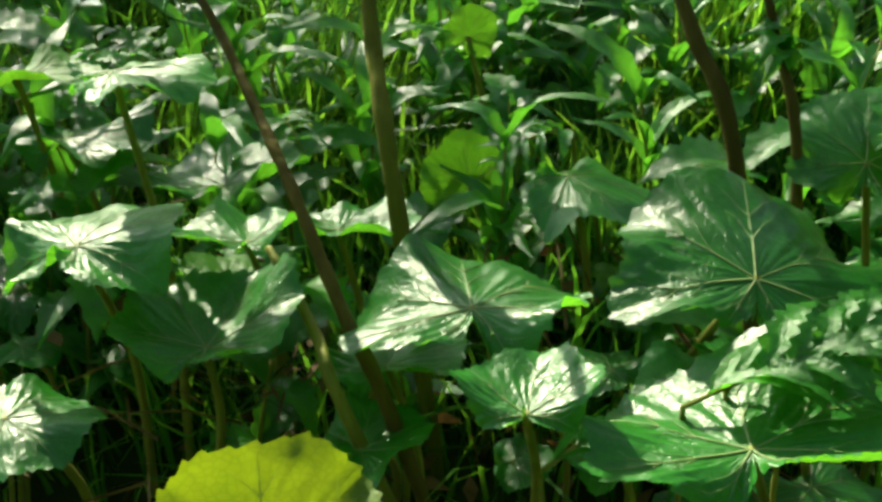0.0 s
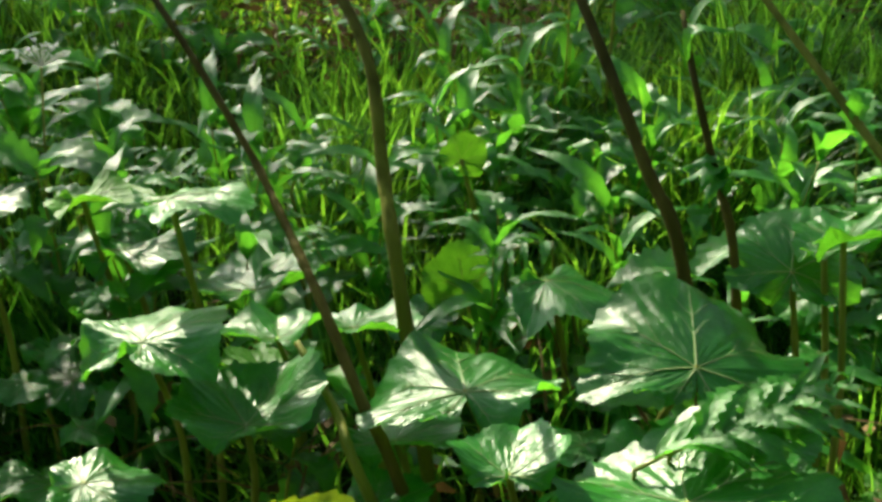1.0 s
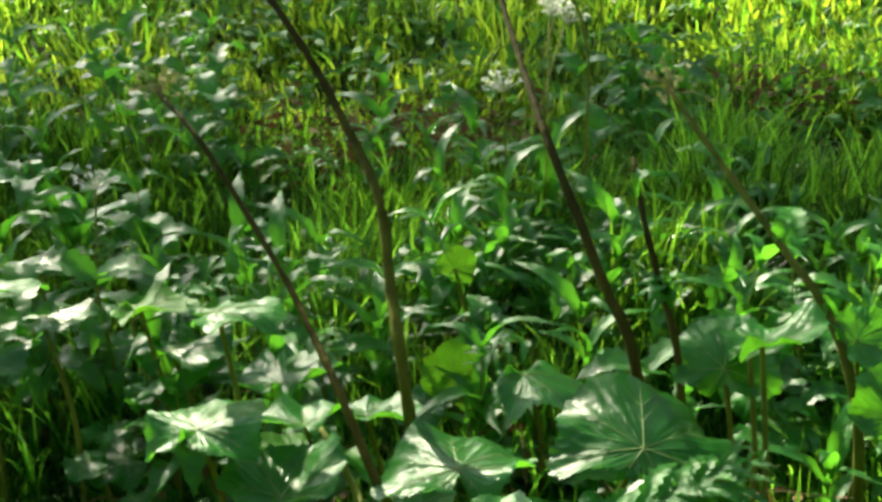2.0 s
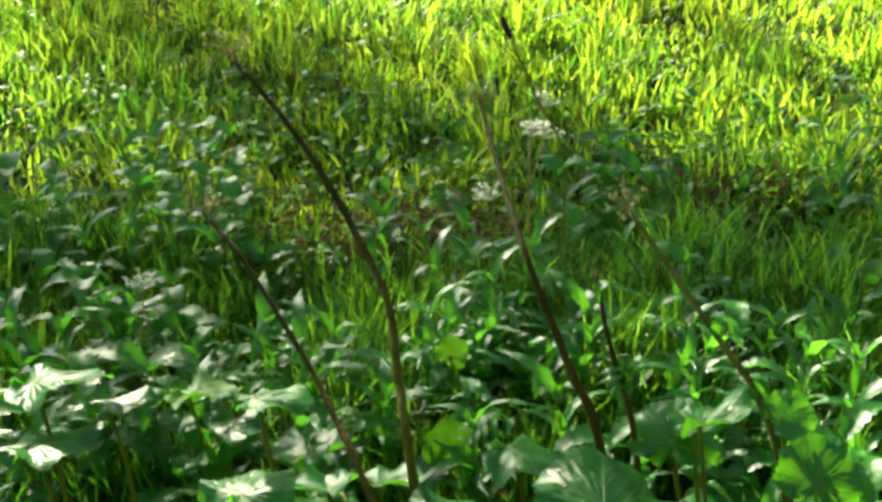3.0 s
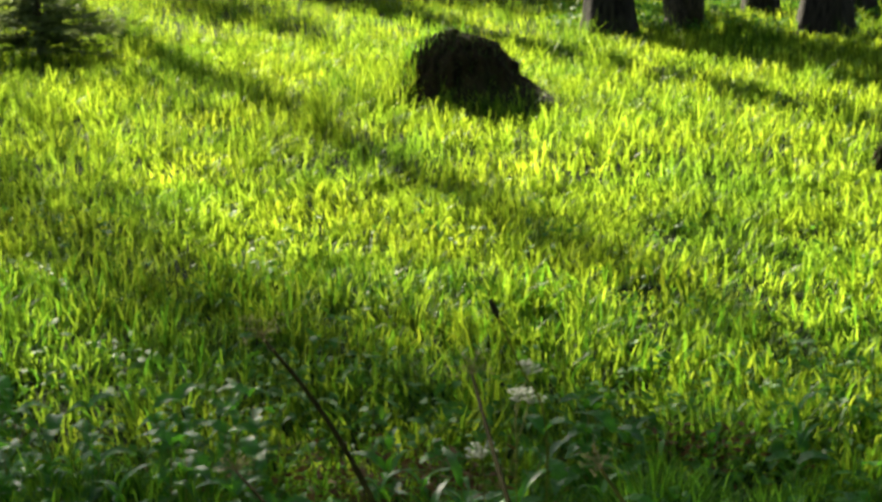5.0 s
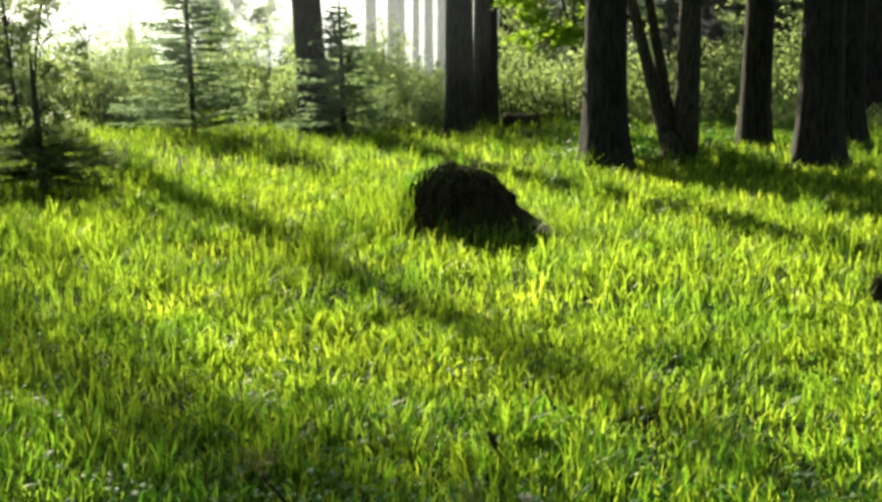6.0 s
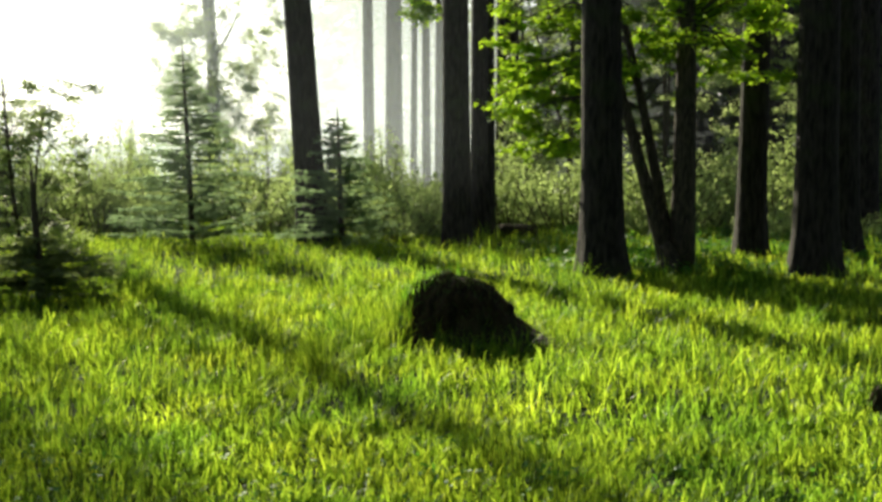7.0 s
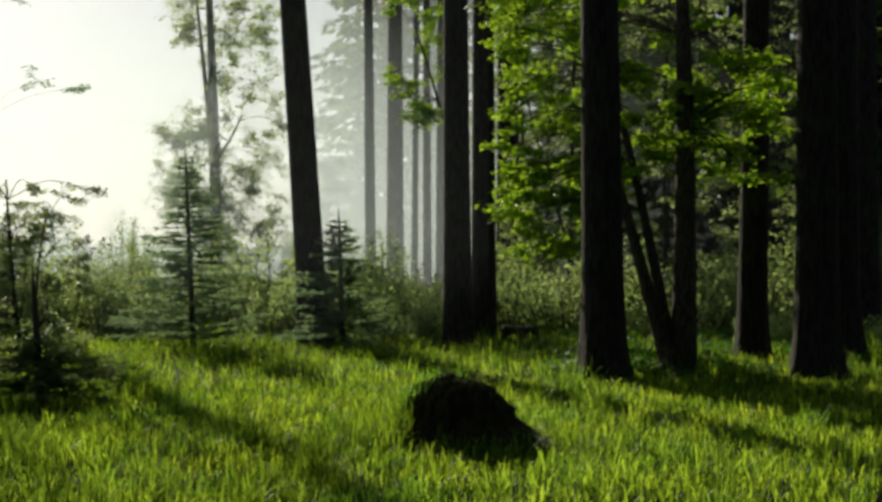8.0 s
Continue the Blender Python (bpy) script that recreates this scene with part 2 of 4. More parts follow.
def build_ground():
    xs = sorted({round(s * v, 3) for v in [0.35 * i for i in range(30)] + [12, 15, 19, 25, 35, 50, 80, 130, 220, 400] for s in (1, -1)})
    ys = [-400, -200, -90, -40, -18, -8, -3] + [0.35 * i for i in range(-4, 64)] + [24, 27, 31, 36, 43, 55, 75, 110, 180, 300, 500]
    verts = [(x, y, ground_height(x, y)) for y in ys for x in xs]
    w = len(xs)
    faces = [(j * w + i, j * w + i + 1, (j + 1) * w + i + 1, (j + 1) * w + i) for j in range(len(ys) - 1) for i in range(w - 1)]
    ob = new("ground", mesh_of("ground", verts, faces, M_SOIL))
    tagged(ob, "dark damp meadow soil under grass and herbs", "ground", kind="structure")


build_ground()


def blades(name, label, spots, lengths, widths, material, lean=0.5, segments=3, seed=3):
    """Grass: one bent, tapering blade at each spot."""
    g = np.random.default_rng(seed)
    n = len(spots)
    field = np.array([noise.noise(Vector((x * 1.7, y * 1.7, 3.0))) for x, y, _ in spots])
    tuft = np.array([noise.noise(Vector((x * 4.5, y * 4.5, 7.0))) for x, y, _ in spots])
    lengths = lengths * (1.0 + 0.9 * tuft) * (1.0 + 0.5 * field)
    az = field * 7.0 + g.normal(0, 1.5, n)
    out = np.stack([np.cos(az), np.sin(az), 0 * az], 1)
    turn = az + np.pi / 2 + g.normal(0, 0.5, n)
    side = np.stack([np.cos(turn), np.sin(turn), 0 * az], 1)
    bend = np.abs(g.normal(0, lean, n)).clip(0.05, 1.3)
    rows = []
    twist = g.normal(0, 0.32, n)
    ts = [0, 0.4, 0.75] if segments == 3 else [0, 0.55]
    for t in ts + [1.0]:
        up = lengths * np.sin(np.minimum(t * (1 - 0.35 * bend), 1.5)) / np.sin(1.0)
        mid = spots + side * (lengths * twist * t * t * 0.6)[:, None] + out * (lengths * bend * t * t * 0.8)[:, None] + np.array([0, 0, 1.0]) * up[:, None]
        if t < 1:
            w = widths * (1 - 0.55 * t) * 0.5
            rows += [mid - side * w[:, None], mid + side * w[:, None]]
        else:
            rows.append(mid)
    k = len(rows)
    verts = np.stack(rows, 1).reshape(-1, 3)
    base = (np.arange(n) * k)[:, None]
    quads = np.concatenate([base + np.array([[2 * i, 2 * i + 1, 2 * i + 3, 2 * i + 2]]) for i in range(len(ts) - 1)])
    tris = base + np.array([[k - 3, k - 2, k - 1]])
    ob = new(name, array_mesh(name, verts, quads, tris, material))
    return tagged(ob, label, "grass", kind="stuff")


def scatter(seed, count, y0, y1, spread=0.36, extra=0.5, clump=0.6):
    """Spots on the ground between y0 and y1, in a wedge that widens away from the path's end, thinner between clumps."""
    g = np.random.default_rng(seed)
    y = np.sqrt(g.uniform((y0 + 1) ** 2, (y1 + 1) ** 2, count)) - 1
    x = g.uniform(-1, 1, count) * (y * spread + extra)
    keep = [((a + 0.1) / 0.3) ** 2 + ((b - 3.02) / 0.16) ** 2 > g.random() + 0.1 and g.random() < 0.66 + clump * noise.noise(Vector((a * 1.3, b * 1.3, 9.0))) for a, b in zip(x, y)]
    x, y = x[keep], y[keep]
    return np.stack([x, y, np.array([ground_height(a, b) for a, b in zip(x, y)]) - 0.005], 1), g


# ---- butterbur leaves ----
def blade_surface(R, seed, cup, fold, wave, half):
    """The blade's shape: a point for each direction (from the tip's) and share of the way to the rim. The stalk meets it at the origin."""
    r = random.Random(seed)
    ph = [r.uniform(0, 6.28) for _ in range(6)]
    lop = r.uniform(-0.06, 0.06)

    def rim(th):
        a = abs(th)
        k = 1.0 - 0.16 * math.sin(a) ** 2 - 0.10 * (a / math.pi)
        k *= 1 - 0.78 * max(0.0, (a - 1.75) / (math.pi - 1.75)) ** 1.1
        if half:
            k *= 1 - 0.85 * max(0.0, (a - 1.3) / (math.pi - 1.3)) ** 0.6
        k *= 1 + 0.035 * math.sin(5 * th + ph[0]) + 0.025 * math.sin(9 * th + ph[1]) + lop * math.sin(th)
        teeth = (th * 22 / math.pi + 0.35 * math.sin(3 * th + ph[4])) % 1.0
        return R * (k + 0.06 * teeth ** 1.5 * (0.7 + 0.3 * math.sin(17 * th + ph[5])))

    def at(th, u):
        q = rim(th) * u
        x, y = math.sin(th) * q, math.cos(th) * q
        ribs = 0.5 - 0.5 * math.cos(th * 7)
        z = cup * q * q / R + fold * abs(x) * 0.8
        z += R * u * u * (0.10 * ribs * u + wave * (0.11 * math.sin(3 * th + ph[2]) + 0.05 * math.sin(5 * th + ph[3])))
        z += 0.02 * R * math.sin(9 * q / R + 4 * th) * u
        z += 0.011 * R * min(1.0, 2 * u) * math.sin(21 * th + 3 * math.sin(7 * u)) * math.sin(15 * u + 2 * math.cos(7 * th))
        z -= 0.05 * R * max(0.0, u - 0.8) / 0.2 * (0.5 + 0.5 * math.sin(11 * th + ph[0]))
        return Vector((x, y, z))

    return at


def blade_mesh(R, seed, cup, fold, wave, half, material):
    at = blade_surface(R, seed, cup, fold, wave, half)
    na, nr = 220, 12
    verts = [at(0, 0)]
    for i in range(1, nr + 1):
        for k in range(na + 1):
            verts.append(at(-math.pi + 0.03 + (2 * math.pi - 0.06) * k / na, (i / nr) ** 0.85))
    faces = [(0, 2 + k, 1 + k) for k in range(na)]
    for i in range(nr - 1):
        for k in range(na):
            a = 1 + i * (na + 1) + k
            faces.append((a, a + 1, a + na + 2, a + na + 1))
    return mesh_of("blade", verts, faces, material)


def vein_mesh(R, seed, cup, fold, wave, half):
    at = blade_surface(R, seed, cup, fold, wave, half)
    s = Soup()
    lift = Vector((0, 0, 0.0004))
    for j in range(-3, 4):
        th = j * 2 * math.pi / 7
        s.tube([at(th, 0.02 + 0.9 * i / 6) + lift for i in range(7)], [R * 0.009 * (1 - 0.85 * i / 6) for i in range(7)], 4, False)
        for side in (1, -1):
            for u0 in (0.32, 0.55):
                s.tube([at(th + side * 0.28 * i / 3 * (1 - u0 * 0.3), u0 + 0.28 * i / 3) + lift for i in range(4)], [R * 0.0045 * (1 - 0.7 * i / 3) for i in range(4)], 3, False)
    return s.mesh("midrib", M_VEIN)


SHAPES = {}


def butterbur(at, R, rz=0, rx=0, ry=0, base=None, cup=0.12, fold=0.0, wave=1.0, seed=1, young=False, label="", stalk_r=0.0035, half=False, broad=1.0):
    """One leaf on its own stalk: at is where the stalk meets the blade, base the stalk's foot. young picks the blades
    coloured as sunlit from behind.
    """
    key = (round(R, 3), seed % 4, cup, fold, wave, young, half)
    if key not in SHAPES:
        args = (R, seed % 4, cup, fold, wave, half)
        SHAPES[key] = blade_mesh(*args, M_YELLOW if young == 2 else M_LIT_BLADE if young else M_BLADE), vein_mesh(*args)
    at = Vector(at)
    foot = Vector((*(base or (at.x + 0.02, at.y - 0.02)), -0.01))
    ob = thing("butterbur_leaf", label or ("yellow-green toothed butterbur leaf lit through on a pale stalk" if young else "broad dark green toothed butterbur leaf on a pale stalk"),
               "leaf plant", "butterbur leaves", Matrix.Translation(foot))
    blade = part("blade", SHAPES[key][0], ob)
    part("midrib", SHAPES[key][1], blade, "pale branching ribs")
    blade.matrix_basis = Matrix.Translation(at - foot) @ pose(0, 0, 0, rx, ry, 0) @ pose(0, 0, 0, 0, 0, rz) @ Matrix.Diagonal((broad, 1, 1, 1))
    mid = (at - foot) * 0.5 + Vector((0.012, 0.008, 0.02))
    line = smooth_line([(0, 0, 0), mid, at - foot], 6)
    s = Soup()
    s.tube(line, [stalk_r * (1.25 - 0.45 * i / (len(line) - 1)) for i in range(len(line))], 8)
    part("stalk", s.mesh("stalk", M_STALK), ob)
    return ob


# large leaves round the path's start
butterbur((-0.246, 1.752, 0.330), 0.086, -18, -2, -14, (-0.252, 1.851), -0.22, 0.0, 1.2, 1)
butterbur((-0.159, 1.718, 0.270), 0.082, -20, -4, -9, (-0.199, 1.805), 0.1, 0.35, 0.7, 2)
butterbur((0.022, 1.713, 0.310), 0.104, 6, -7, -5, (0.037, 1.908), -0.2, 0.0, 1.3, 3)
butterbur((0.208, 1.721, 0.330), 0.118, -4, 12, 6, (0.175, 1.942), -0.25, 0.0, 1.0, 4, label="very broad dark green butterbur leaf leaning over its slanting stalk")
butterbur((0.053, 1.587, 0.329), 0.057, -10, -2, -10, (0.059, 1.744), 0.1, 0.1, 1.0, 5, half=True)
butterbur((0.179, 1.564, 0.325), 0.098, 0, -9, -9, (0.239, 1.697), 0.06, 0.0, 1.3, 6, broad=1.25, label="crinkled butterbur leaf with a pale sheen, notched at its stalk")
butterbur((0.226, 1.671, 0.280), 0.085, -60, -17, -5, (0.284, 1.748), 0.1, 0.1, 1.8, 7, label="crinkled butterbur leaf with a pale sheen above damp ground")
butterbur((-0.092, 1.510, 0.282), 0.072, 8, 50, 4, (-0.107, 1.821), -0.1, 0.12, 1.0, 8, 2, broad=1.22)
butterbur((0.124, 1.654, 0.220), 0.05, 10, -6, -13, None, 0.1, 0.0, 1.4, 33, half=True)
butterbur((0.185, 1.757, 0.200), 0.05, 40, -4, -13, None, 0.1, 0.0, 1.4, 34)
butterbur((-0.054, 1.694, 0.200), 0.052, -60, -6, -9, (-0.040, 1.824), 0.1, 0.1, 1.2, 9)
butterbur((-0.281, 1.655, 0.260), 0.062, -75, -7, -3, (-0.271, 1.759), -0.2, 0.0, 1.2, 10)
butterbur((0.023, 2.050, 0.192), 0.052, 8, 74, 0, None, -0.1, 0.0, 0.4, 11, True)
butterbur((0.020, 2.250, 0.247), 0.034, -20, 70, 10, None, -0.1, 0.0, 0.4, 12, True)
butterbur((0.107, 1.995, 0.240), 0.088, -95, -14, -1, None, -0.3, -0.1, 0.8, 13)
butterbur((0.316, 1.870, 0.330), 0.075, -10, 30, 0, None, -0.2, 0.0, 0.8, 14, label="dark butterbur leaf turned on edge in the shade")
butterbur((0.336, 1.804, 0.400), 0.07, -80, -20, -14, None, 0.1, 0.15, 1.0, 15)
butterbur((-0.238, 1.872, 0.400), 0.072, -72, -15, -9, None, -0.2, 0.0, 0.8, 16)
butterbur((-0.353, 1.994, 0.330), 0.070, -85, -17, -3, None, 0.0, 0.1, 0.9, 17, True)
butterbur((-0.322, 2.001, 0.270), 0.078, -40, -14, -12, None, -0.15, 0.0, 1.6, 18)
butterbur((-0.145, 1.830, 0.280), 0.062, 10, -19, -7, (-0.155, 1.935), 0.1, 0.3, 0.8, 19)
butterbur((-0.152, 1.819, 0.250), 0.055, 30, -20, -1, (-0.151, 1.973), 0.1, 0.2, 0.8, 20, True)
butterbur((0.139, 1.981, 0.100), 0.068, -30, -15, -5, None, 0.1, 0.0, 0.8, 21)
butterbur((-0.038, 1.762, 0.220), 0.07, -15, -17, -14, None, 0.0, 0.0, 0.8, 22)
butterbur((-0.186, 1.974, 0.240), 0.09, -10, -14, -9, None, 0.1, 0.1, 0.8, 23)
butterbur((-0.080, 1.863, 0.270), 0.062, -70, -19, -3, None, 0.1, 0.1, 0.8, 24)
butterbur((-0.560, 1.961, 0.370), 0.10, -60, -15, -16, None, -0.2, 0.0, 1.0, 25)
butterbur((-0.534, 1.852, 0.340), 0.095, -50, -15, -16, None, -0.2, 0.0, 1.0, 26)
butterbur((-0.465, 1.974, 0.330), 0.06, -80, -15, -16, None, -0.2, 0.0, 1.0, 27)
butterbur((0.476, 1.929, 0.330), 0.052, -55, 30, 10, None, 0.0, 0.1, 0.6, 28)
butterbur((0.498, 1.818, 0.300), 0.07, -20, 40, 0, None, 0.0, 0.0, 0.6, 29)
butterbur((0.337, 1.854, 0.360), 0.055, -90, -20, -9, None, 0.1, 0.1, 0.8, 30)
butterbur((0.907, 2.514, 0.400), 0.08, -60, -15, -12, None, -0.1, 0.0, 1.0, 31)
for i in range(80):
    r = random.Random(500 + i)
    y = r.uniform(1.48, 2.2)
    x = r.uniform(-1, 1) * (0.34 * y - 0.05)
    butterbur((x, y, r.uniform(0.05, 0.17)), r.choice((0.035, 0.048, 0.062)), r.uniform(-180, 180), r.uniform(-22, 6), r.uniform(-10, 10), None, -0.1, 0.0, 1.0, 40 + i,
              i % 9 == 0, "small butterbur leaf low among the stalks", 0.0025)


# ---- herbs with pointed leaves ----
def herb_leaf_mesh(length, width, seed, tooth=0.1):
    r = random.Random(seed)
    n, verts, faces = (9 if tooth < 0.2 else 13), [], []
    droop = r.uniform(0.05, 0.3)
    for i in range(n + 1):
        t = i / n
        w = width * 0.5 * math.sin(math.pi * min(1.0, t ** 0.7)) ** 0.8 * (1 + (tooth if i % 2 else -0.6 * tooth)) + 0.0006
        y, z = length * t, 0.02 * math.sin(t * 3) - droop * length * t * t
        for k in (-1, -0.5, 0, 0.5, 1):
            verts.append((k * w, y - abs(k) * 0.004, z + abs(k) * w * 0.35 + 0.0012 * math.sin(i * 2.2 + k)))
    for i in range(n):
        for k in range(4):
            a = i * 5 + k
            faces.append((a, a + 1, a + 6, a + 5))
    return mesh_of("leaf", verts, faces, M_HERB)


LANCE_LEAVES = [herb_leaf_mesh(l, w, 20 + i) for i, (l, w) in enumerate(((0.12, 0.022), (0.1, 0.019), (0.08, 0.016)))]
RAGGED_LEAVES = [herb_leaf_mesh(l, w, 40 + i, 0.38) for i, (l, w) in enumerate(((0.11, 0.03), (0.095, 0.028), (0.075, 0.022)))]
HERB_LEAVES = [herb_leaf_mesh(l, w, i, 0.24) for i, (l, w) in enumerate(((0.085, 0.036), (0.07, 0.03), (0.055, 0.026), (0.1, 0.04), (0.04, 0.02)))]


def herb(seed, height, at, shapes=None):
    r = random.Random(seed)
    ob = thing("herb_plant", "green woodland herb with pointed leaves that shine pale", "herb", "herbs in the grass", at)
    lean = Vector((r.uniform(-0.15, 0.15), r.uniform(-0.15, 0.15), 1)) * height
    line = smooth_line([(0, 0, -0.01), lean * 0.5 + Vector((0.01, 0, 0)), lean], 4)
    s = Soup()
    s.tube(line, [0.0022 * (1.2 - 0.8 * i / (len(line) - 1)) for i in range(len(line))], 6)
    part("stem", s.mesh("stem", M_STALK), ob)
    pairs = max(3, int(height / 0.045))
    for i in range(pairs):
        t = 0.3 + 0.7 * i / (pairs - 1)
        p = line[min(len(line) - 1, int(t * (len(line) - 1)))]
        for side in (0, 180):
            part("leaf", r.choice(shapes or (HERB_LEAVES[:4] if t < 0.85 else HERB_LEAVES[2:])), ob).matrix_basis = Matrix.Translation(p) @ pose(0, 0, 0, (r.uniform(20, 55) if shapes else r.uniform(-14, 8) + 20 * (t > 0.95)), r.uniform(-10, 10), side + 90 * i + r.uniform(-25, 25))
    return ob


herbs = [herb(60 + i, h, pose(x, y, 0)) for i, (h, x, y) in enumerate(((0.22, 0.25, 2.02), (0.28, -0.45, 2.15), (0.17, 0.05, 2.2), (0.33, -0.6, 2.45), (0.25, 0.5, 2.3)))]
herbs += [herb(80 + i, h, pose(x, y, 0), LANCE_LEAVES) for i, (h, x, y) in enumerate(((0.26, -0.2, 2.25), (0.2, 0.42, 2.12)))]
for i in range(84):
    r = random.Random(900 + i)
    left = i % 3 == 0
    y = r.uniform(2.1, 2.95) if left else 1.85 + 0.6 * r.random() ** 1.2
    x = r.uniform(-0.36 * y - 0.1, -0.16 * y) if left else r.uniform(-1, 1) * (0.36 * y + 0.05)
    copy_thing(herbs[r.choice((0, 2, 4, 1, 5, 6, 5) if left or y < 2.2 else (0, 2, 5, 6, 5, 6))], pose(x, y, -r.uniform(0, 0.04), r.uniform(-8, 8), r.uniform(-8, 8), r.uniform(0, 360)))


for i in range(38):
    r = random.Random(1300 + i)
    x, y = (r.gauss(0.28, 0.16), r.uniform(2.35, 2.85)) if i % 2 else (r.uniform(-0.5, 0.9), r.uniform(2.3, 2.7))
    copy_thing(herbs[(0, 6, 6, 5)[i % 4]], pose(x, y, -r.uniform(0.0, 0.07), r.uniform(-10, 10), r.uniform(-10, 10), r.uniform(0, 360)))


for i in range(14):
    r = random.Random(1700 + i)
    x, y = r.uniform(-1.0, 1.0), r.uniform(2.6, 3.4)
    copy_thing(herbs[(2, 6, 5, 0)[i % 4]], pose(x, y, -r.uniform(0.02, 0.09), r.uniform(-10, 10), r.uniform(-10, 10), r.uniform(0, 360)))


# a darker clump of herbs, and another beside the white umbels
for i in range(34):
    r = random.Random(2300 + i)
    x, y = (r.uniform(-1.25, -0.42), r.uniform(2.75, 3.4)) if i < 27 else (r.gauss(0.36, 0.07), r.gauss(3.1, 0.08))
    copy_thing(herbs[(0, 2, 4, 1, 0, 2)[i % 6]], pose(x, y, -r.uniform(0.0, 0.06), r.uniform(-10, 10), r.uniform(-10, 10), r.uniform(0, 360)))


for i in range(22):
    r = random.Random(2400 + i)
    copy_thing(herbs[(2, 0, 2, 4)[i % 4]], pose(r.uniform(0.15, 1.05), r.uniform(2.5, 3.15), -r.uniform(0.03, 0.1), r.uniform(-10, 10), r.uniform(-10, 10), r.uniform(0, 360)))


# the patch goes on to both sides
for i in range(64):
    r = random.Random(1900 + i)
    y = r.uniform(1.3, 3.2)
    x = (0.36 * y + 0.1 + 1.5 * r.random() ** 1.4) * (1 if i % 2 else -1)
    copy_thing(herbs[(0, 1, 2, 4, 5, 6)[i % 6]], pose(x, y, -r.uniform(0, 0.05), r.uniform(-8, 8), r.uniform(-8, 8), r.uniform(0, 360)))
for i in range(30):
    r = random.Random(2100 + i)
    y = r.uniform(1.3, 2.4)
    x = (0.36 * y + 0.15 + 1.0 * r.random() ** 1.3) * (1 if i % 2 else -1)
    butterbur((x, y, r.uniform(0.14, 0.32)), r.choice((0.06, 0.078, 0.1)), r.uniform(-180, 180), r.uniform(-10, 10), r.uniform(-12, 8), None, -0.1, 0.0, 1.0, 140 + i)


# ---- feathered leaves, ragged and pale ----
def frond(at, length, rz, rx, ry, seed, label="ragged feathered leaf with a pale sheen"):
    r = random.Random(seed)
    at = Vector(at)
    ob = thing("feathered_leaf", label, "leaf plant", "feathered leaves", Matrix.Translation((at.x, at.y, 0)))
    top = Matrix.Translation((0, 0, at.z)) @ pose(0, 0, 0, rx, ry, 0) @ pose(0, 0, 0, 0, 0, rz)
    s = Soup()
    s.tube([(0.01, 0.015, -0.01), (0.01, 0.01, at.z * 0.6)] + [top @ Vector((0, length * t, 0.02 * math.sin(3 * t))) for t in (0, 0.3, 0.6, 1.0)], [0.0026, 0.0022, 0.002, 0.0016, 0.0012, 0.0006], 6)
    part("stalk", s.mesh("stalk", M_STALK), ob)
    n = int(length / 0.017)
    for i in range(n):
        t = 0.12 + 0.86 * i / n
        for side in (1, -1):
            m = part("leaflet", r.choice(RAGGED_LEAVES + LANCE_LEAVES), ob)
            k = (0.65 + 0.5 * r.random()) * (1.05 - 0.6 * t) * length / 0.15
            m.matrix_basis = top @ Matrix.Translation((0, length * t, 0.02 * math.sin(3 * t))) @ pose(0, 0, 0, r.uniform(-12, 14), r.uniform(-16, 16), -side * (40 + r.uniform(-14, 14))) @ Matrix.Diagonal((k * 0.62, k * 0.75, k * 0.6, 1))
    return ob


frond((0.146, 1.605, 0.320), 0.15, -86, 0, -12, 1)
frond((0.173, 1.617, 0.325), 0.14, -84, 0, -13, 2)
frond((0.212, 1.633, 0.330), 0.12, -80, 0, -13, 3)
frond((0.068, 1.653, 0.220), 0.1, -80, 0, -12, 6)
frond((-0.369, 2.047, 0.240), 0.13, -60, 4, -6, 4)
frond((-0.390, 2.084, 0.260), 0.14, -70, 2, -6, 5)
for i in range(14):
    r = random.Random(1500 + i)
    y = r.uniform(1.95, 2.7)
    frond((r.uniform(-0.36, 0.36) * y, y, r.uniform(0.12, 0.24)), r.uniform(0.10, 0.16), r.uniform(-180, 180), r.uniform(-10, 10), r.uniform(-14, 4), 20 + i)


# ---- tall stalks ----
def seed_head(s, top, r, size, count):
    for _ in range(count):
        d = (rnd_dir(r, 0.6) + Vector((0, 0, 0.5))).normalized()
        e = top + d * size * r.uniform(0.5, 1.0)
        s.tube([top, (top + e) / 2 + Vector((0, 0, 0.006)), e], [0.0007, 0.0006, 0.0005], 3, False)
        for _ in range(4):
            s.chip(e, rnd_dir(r), rnd_dir(r), r.uniform(0.004, 0.008), 0.003)


def tall_stalk(points, radius, material, head=0.05, seed=1, label="thin brown stalk of a faded butterbur flower, leaning", leaves=2):
    pts = [Vector(p) for p in points]
    slope = (pts[0] - pts[1]) / (pts[1].z - pts[0].z)
    base = Vector(((pts[0] + slope * pts[0].z * 0.5).x, pts[0].y + 0.02, 0))
    ob = thing("flower_stalk", label, "stalk", "tall faded stalks", Matrix.Translation(base))
    line = smooth_line([Vector((0, 0, -0.01))] + [p - base for p in pts], 6)
    s = Soup()
    n = len(line) - 1
    s.tube(line, [radius * (1.15 - 0.6 * i / n) * (1 + 0.08 * math.sin(i * 1.7)) for i in range(n + 1)], 9)
    part("stem", s.mesh("stem", material), ob)
    r = random.Random(seed)
    if head:
        h = Soup()
        seed_head(h, line[-1], r, head, 26)
        part("seed_head", h.mesh("seed_head", M_SEED, False), ob, "pale wispy seed head")
    for i in range(leaves):
        p = line[int(n * r.uniform(0.35, 0.9))]
        part("leaf", HERB_LEAVES[4], ob).matrix_basis = Matrix.Translation(p) @ pose(0, 0, 0, r.uniform(10, 50), 0, r.uniform(0, 360))
    return ob


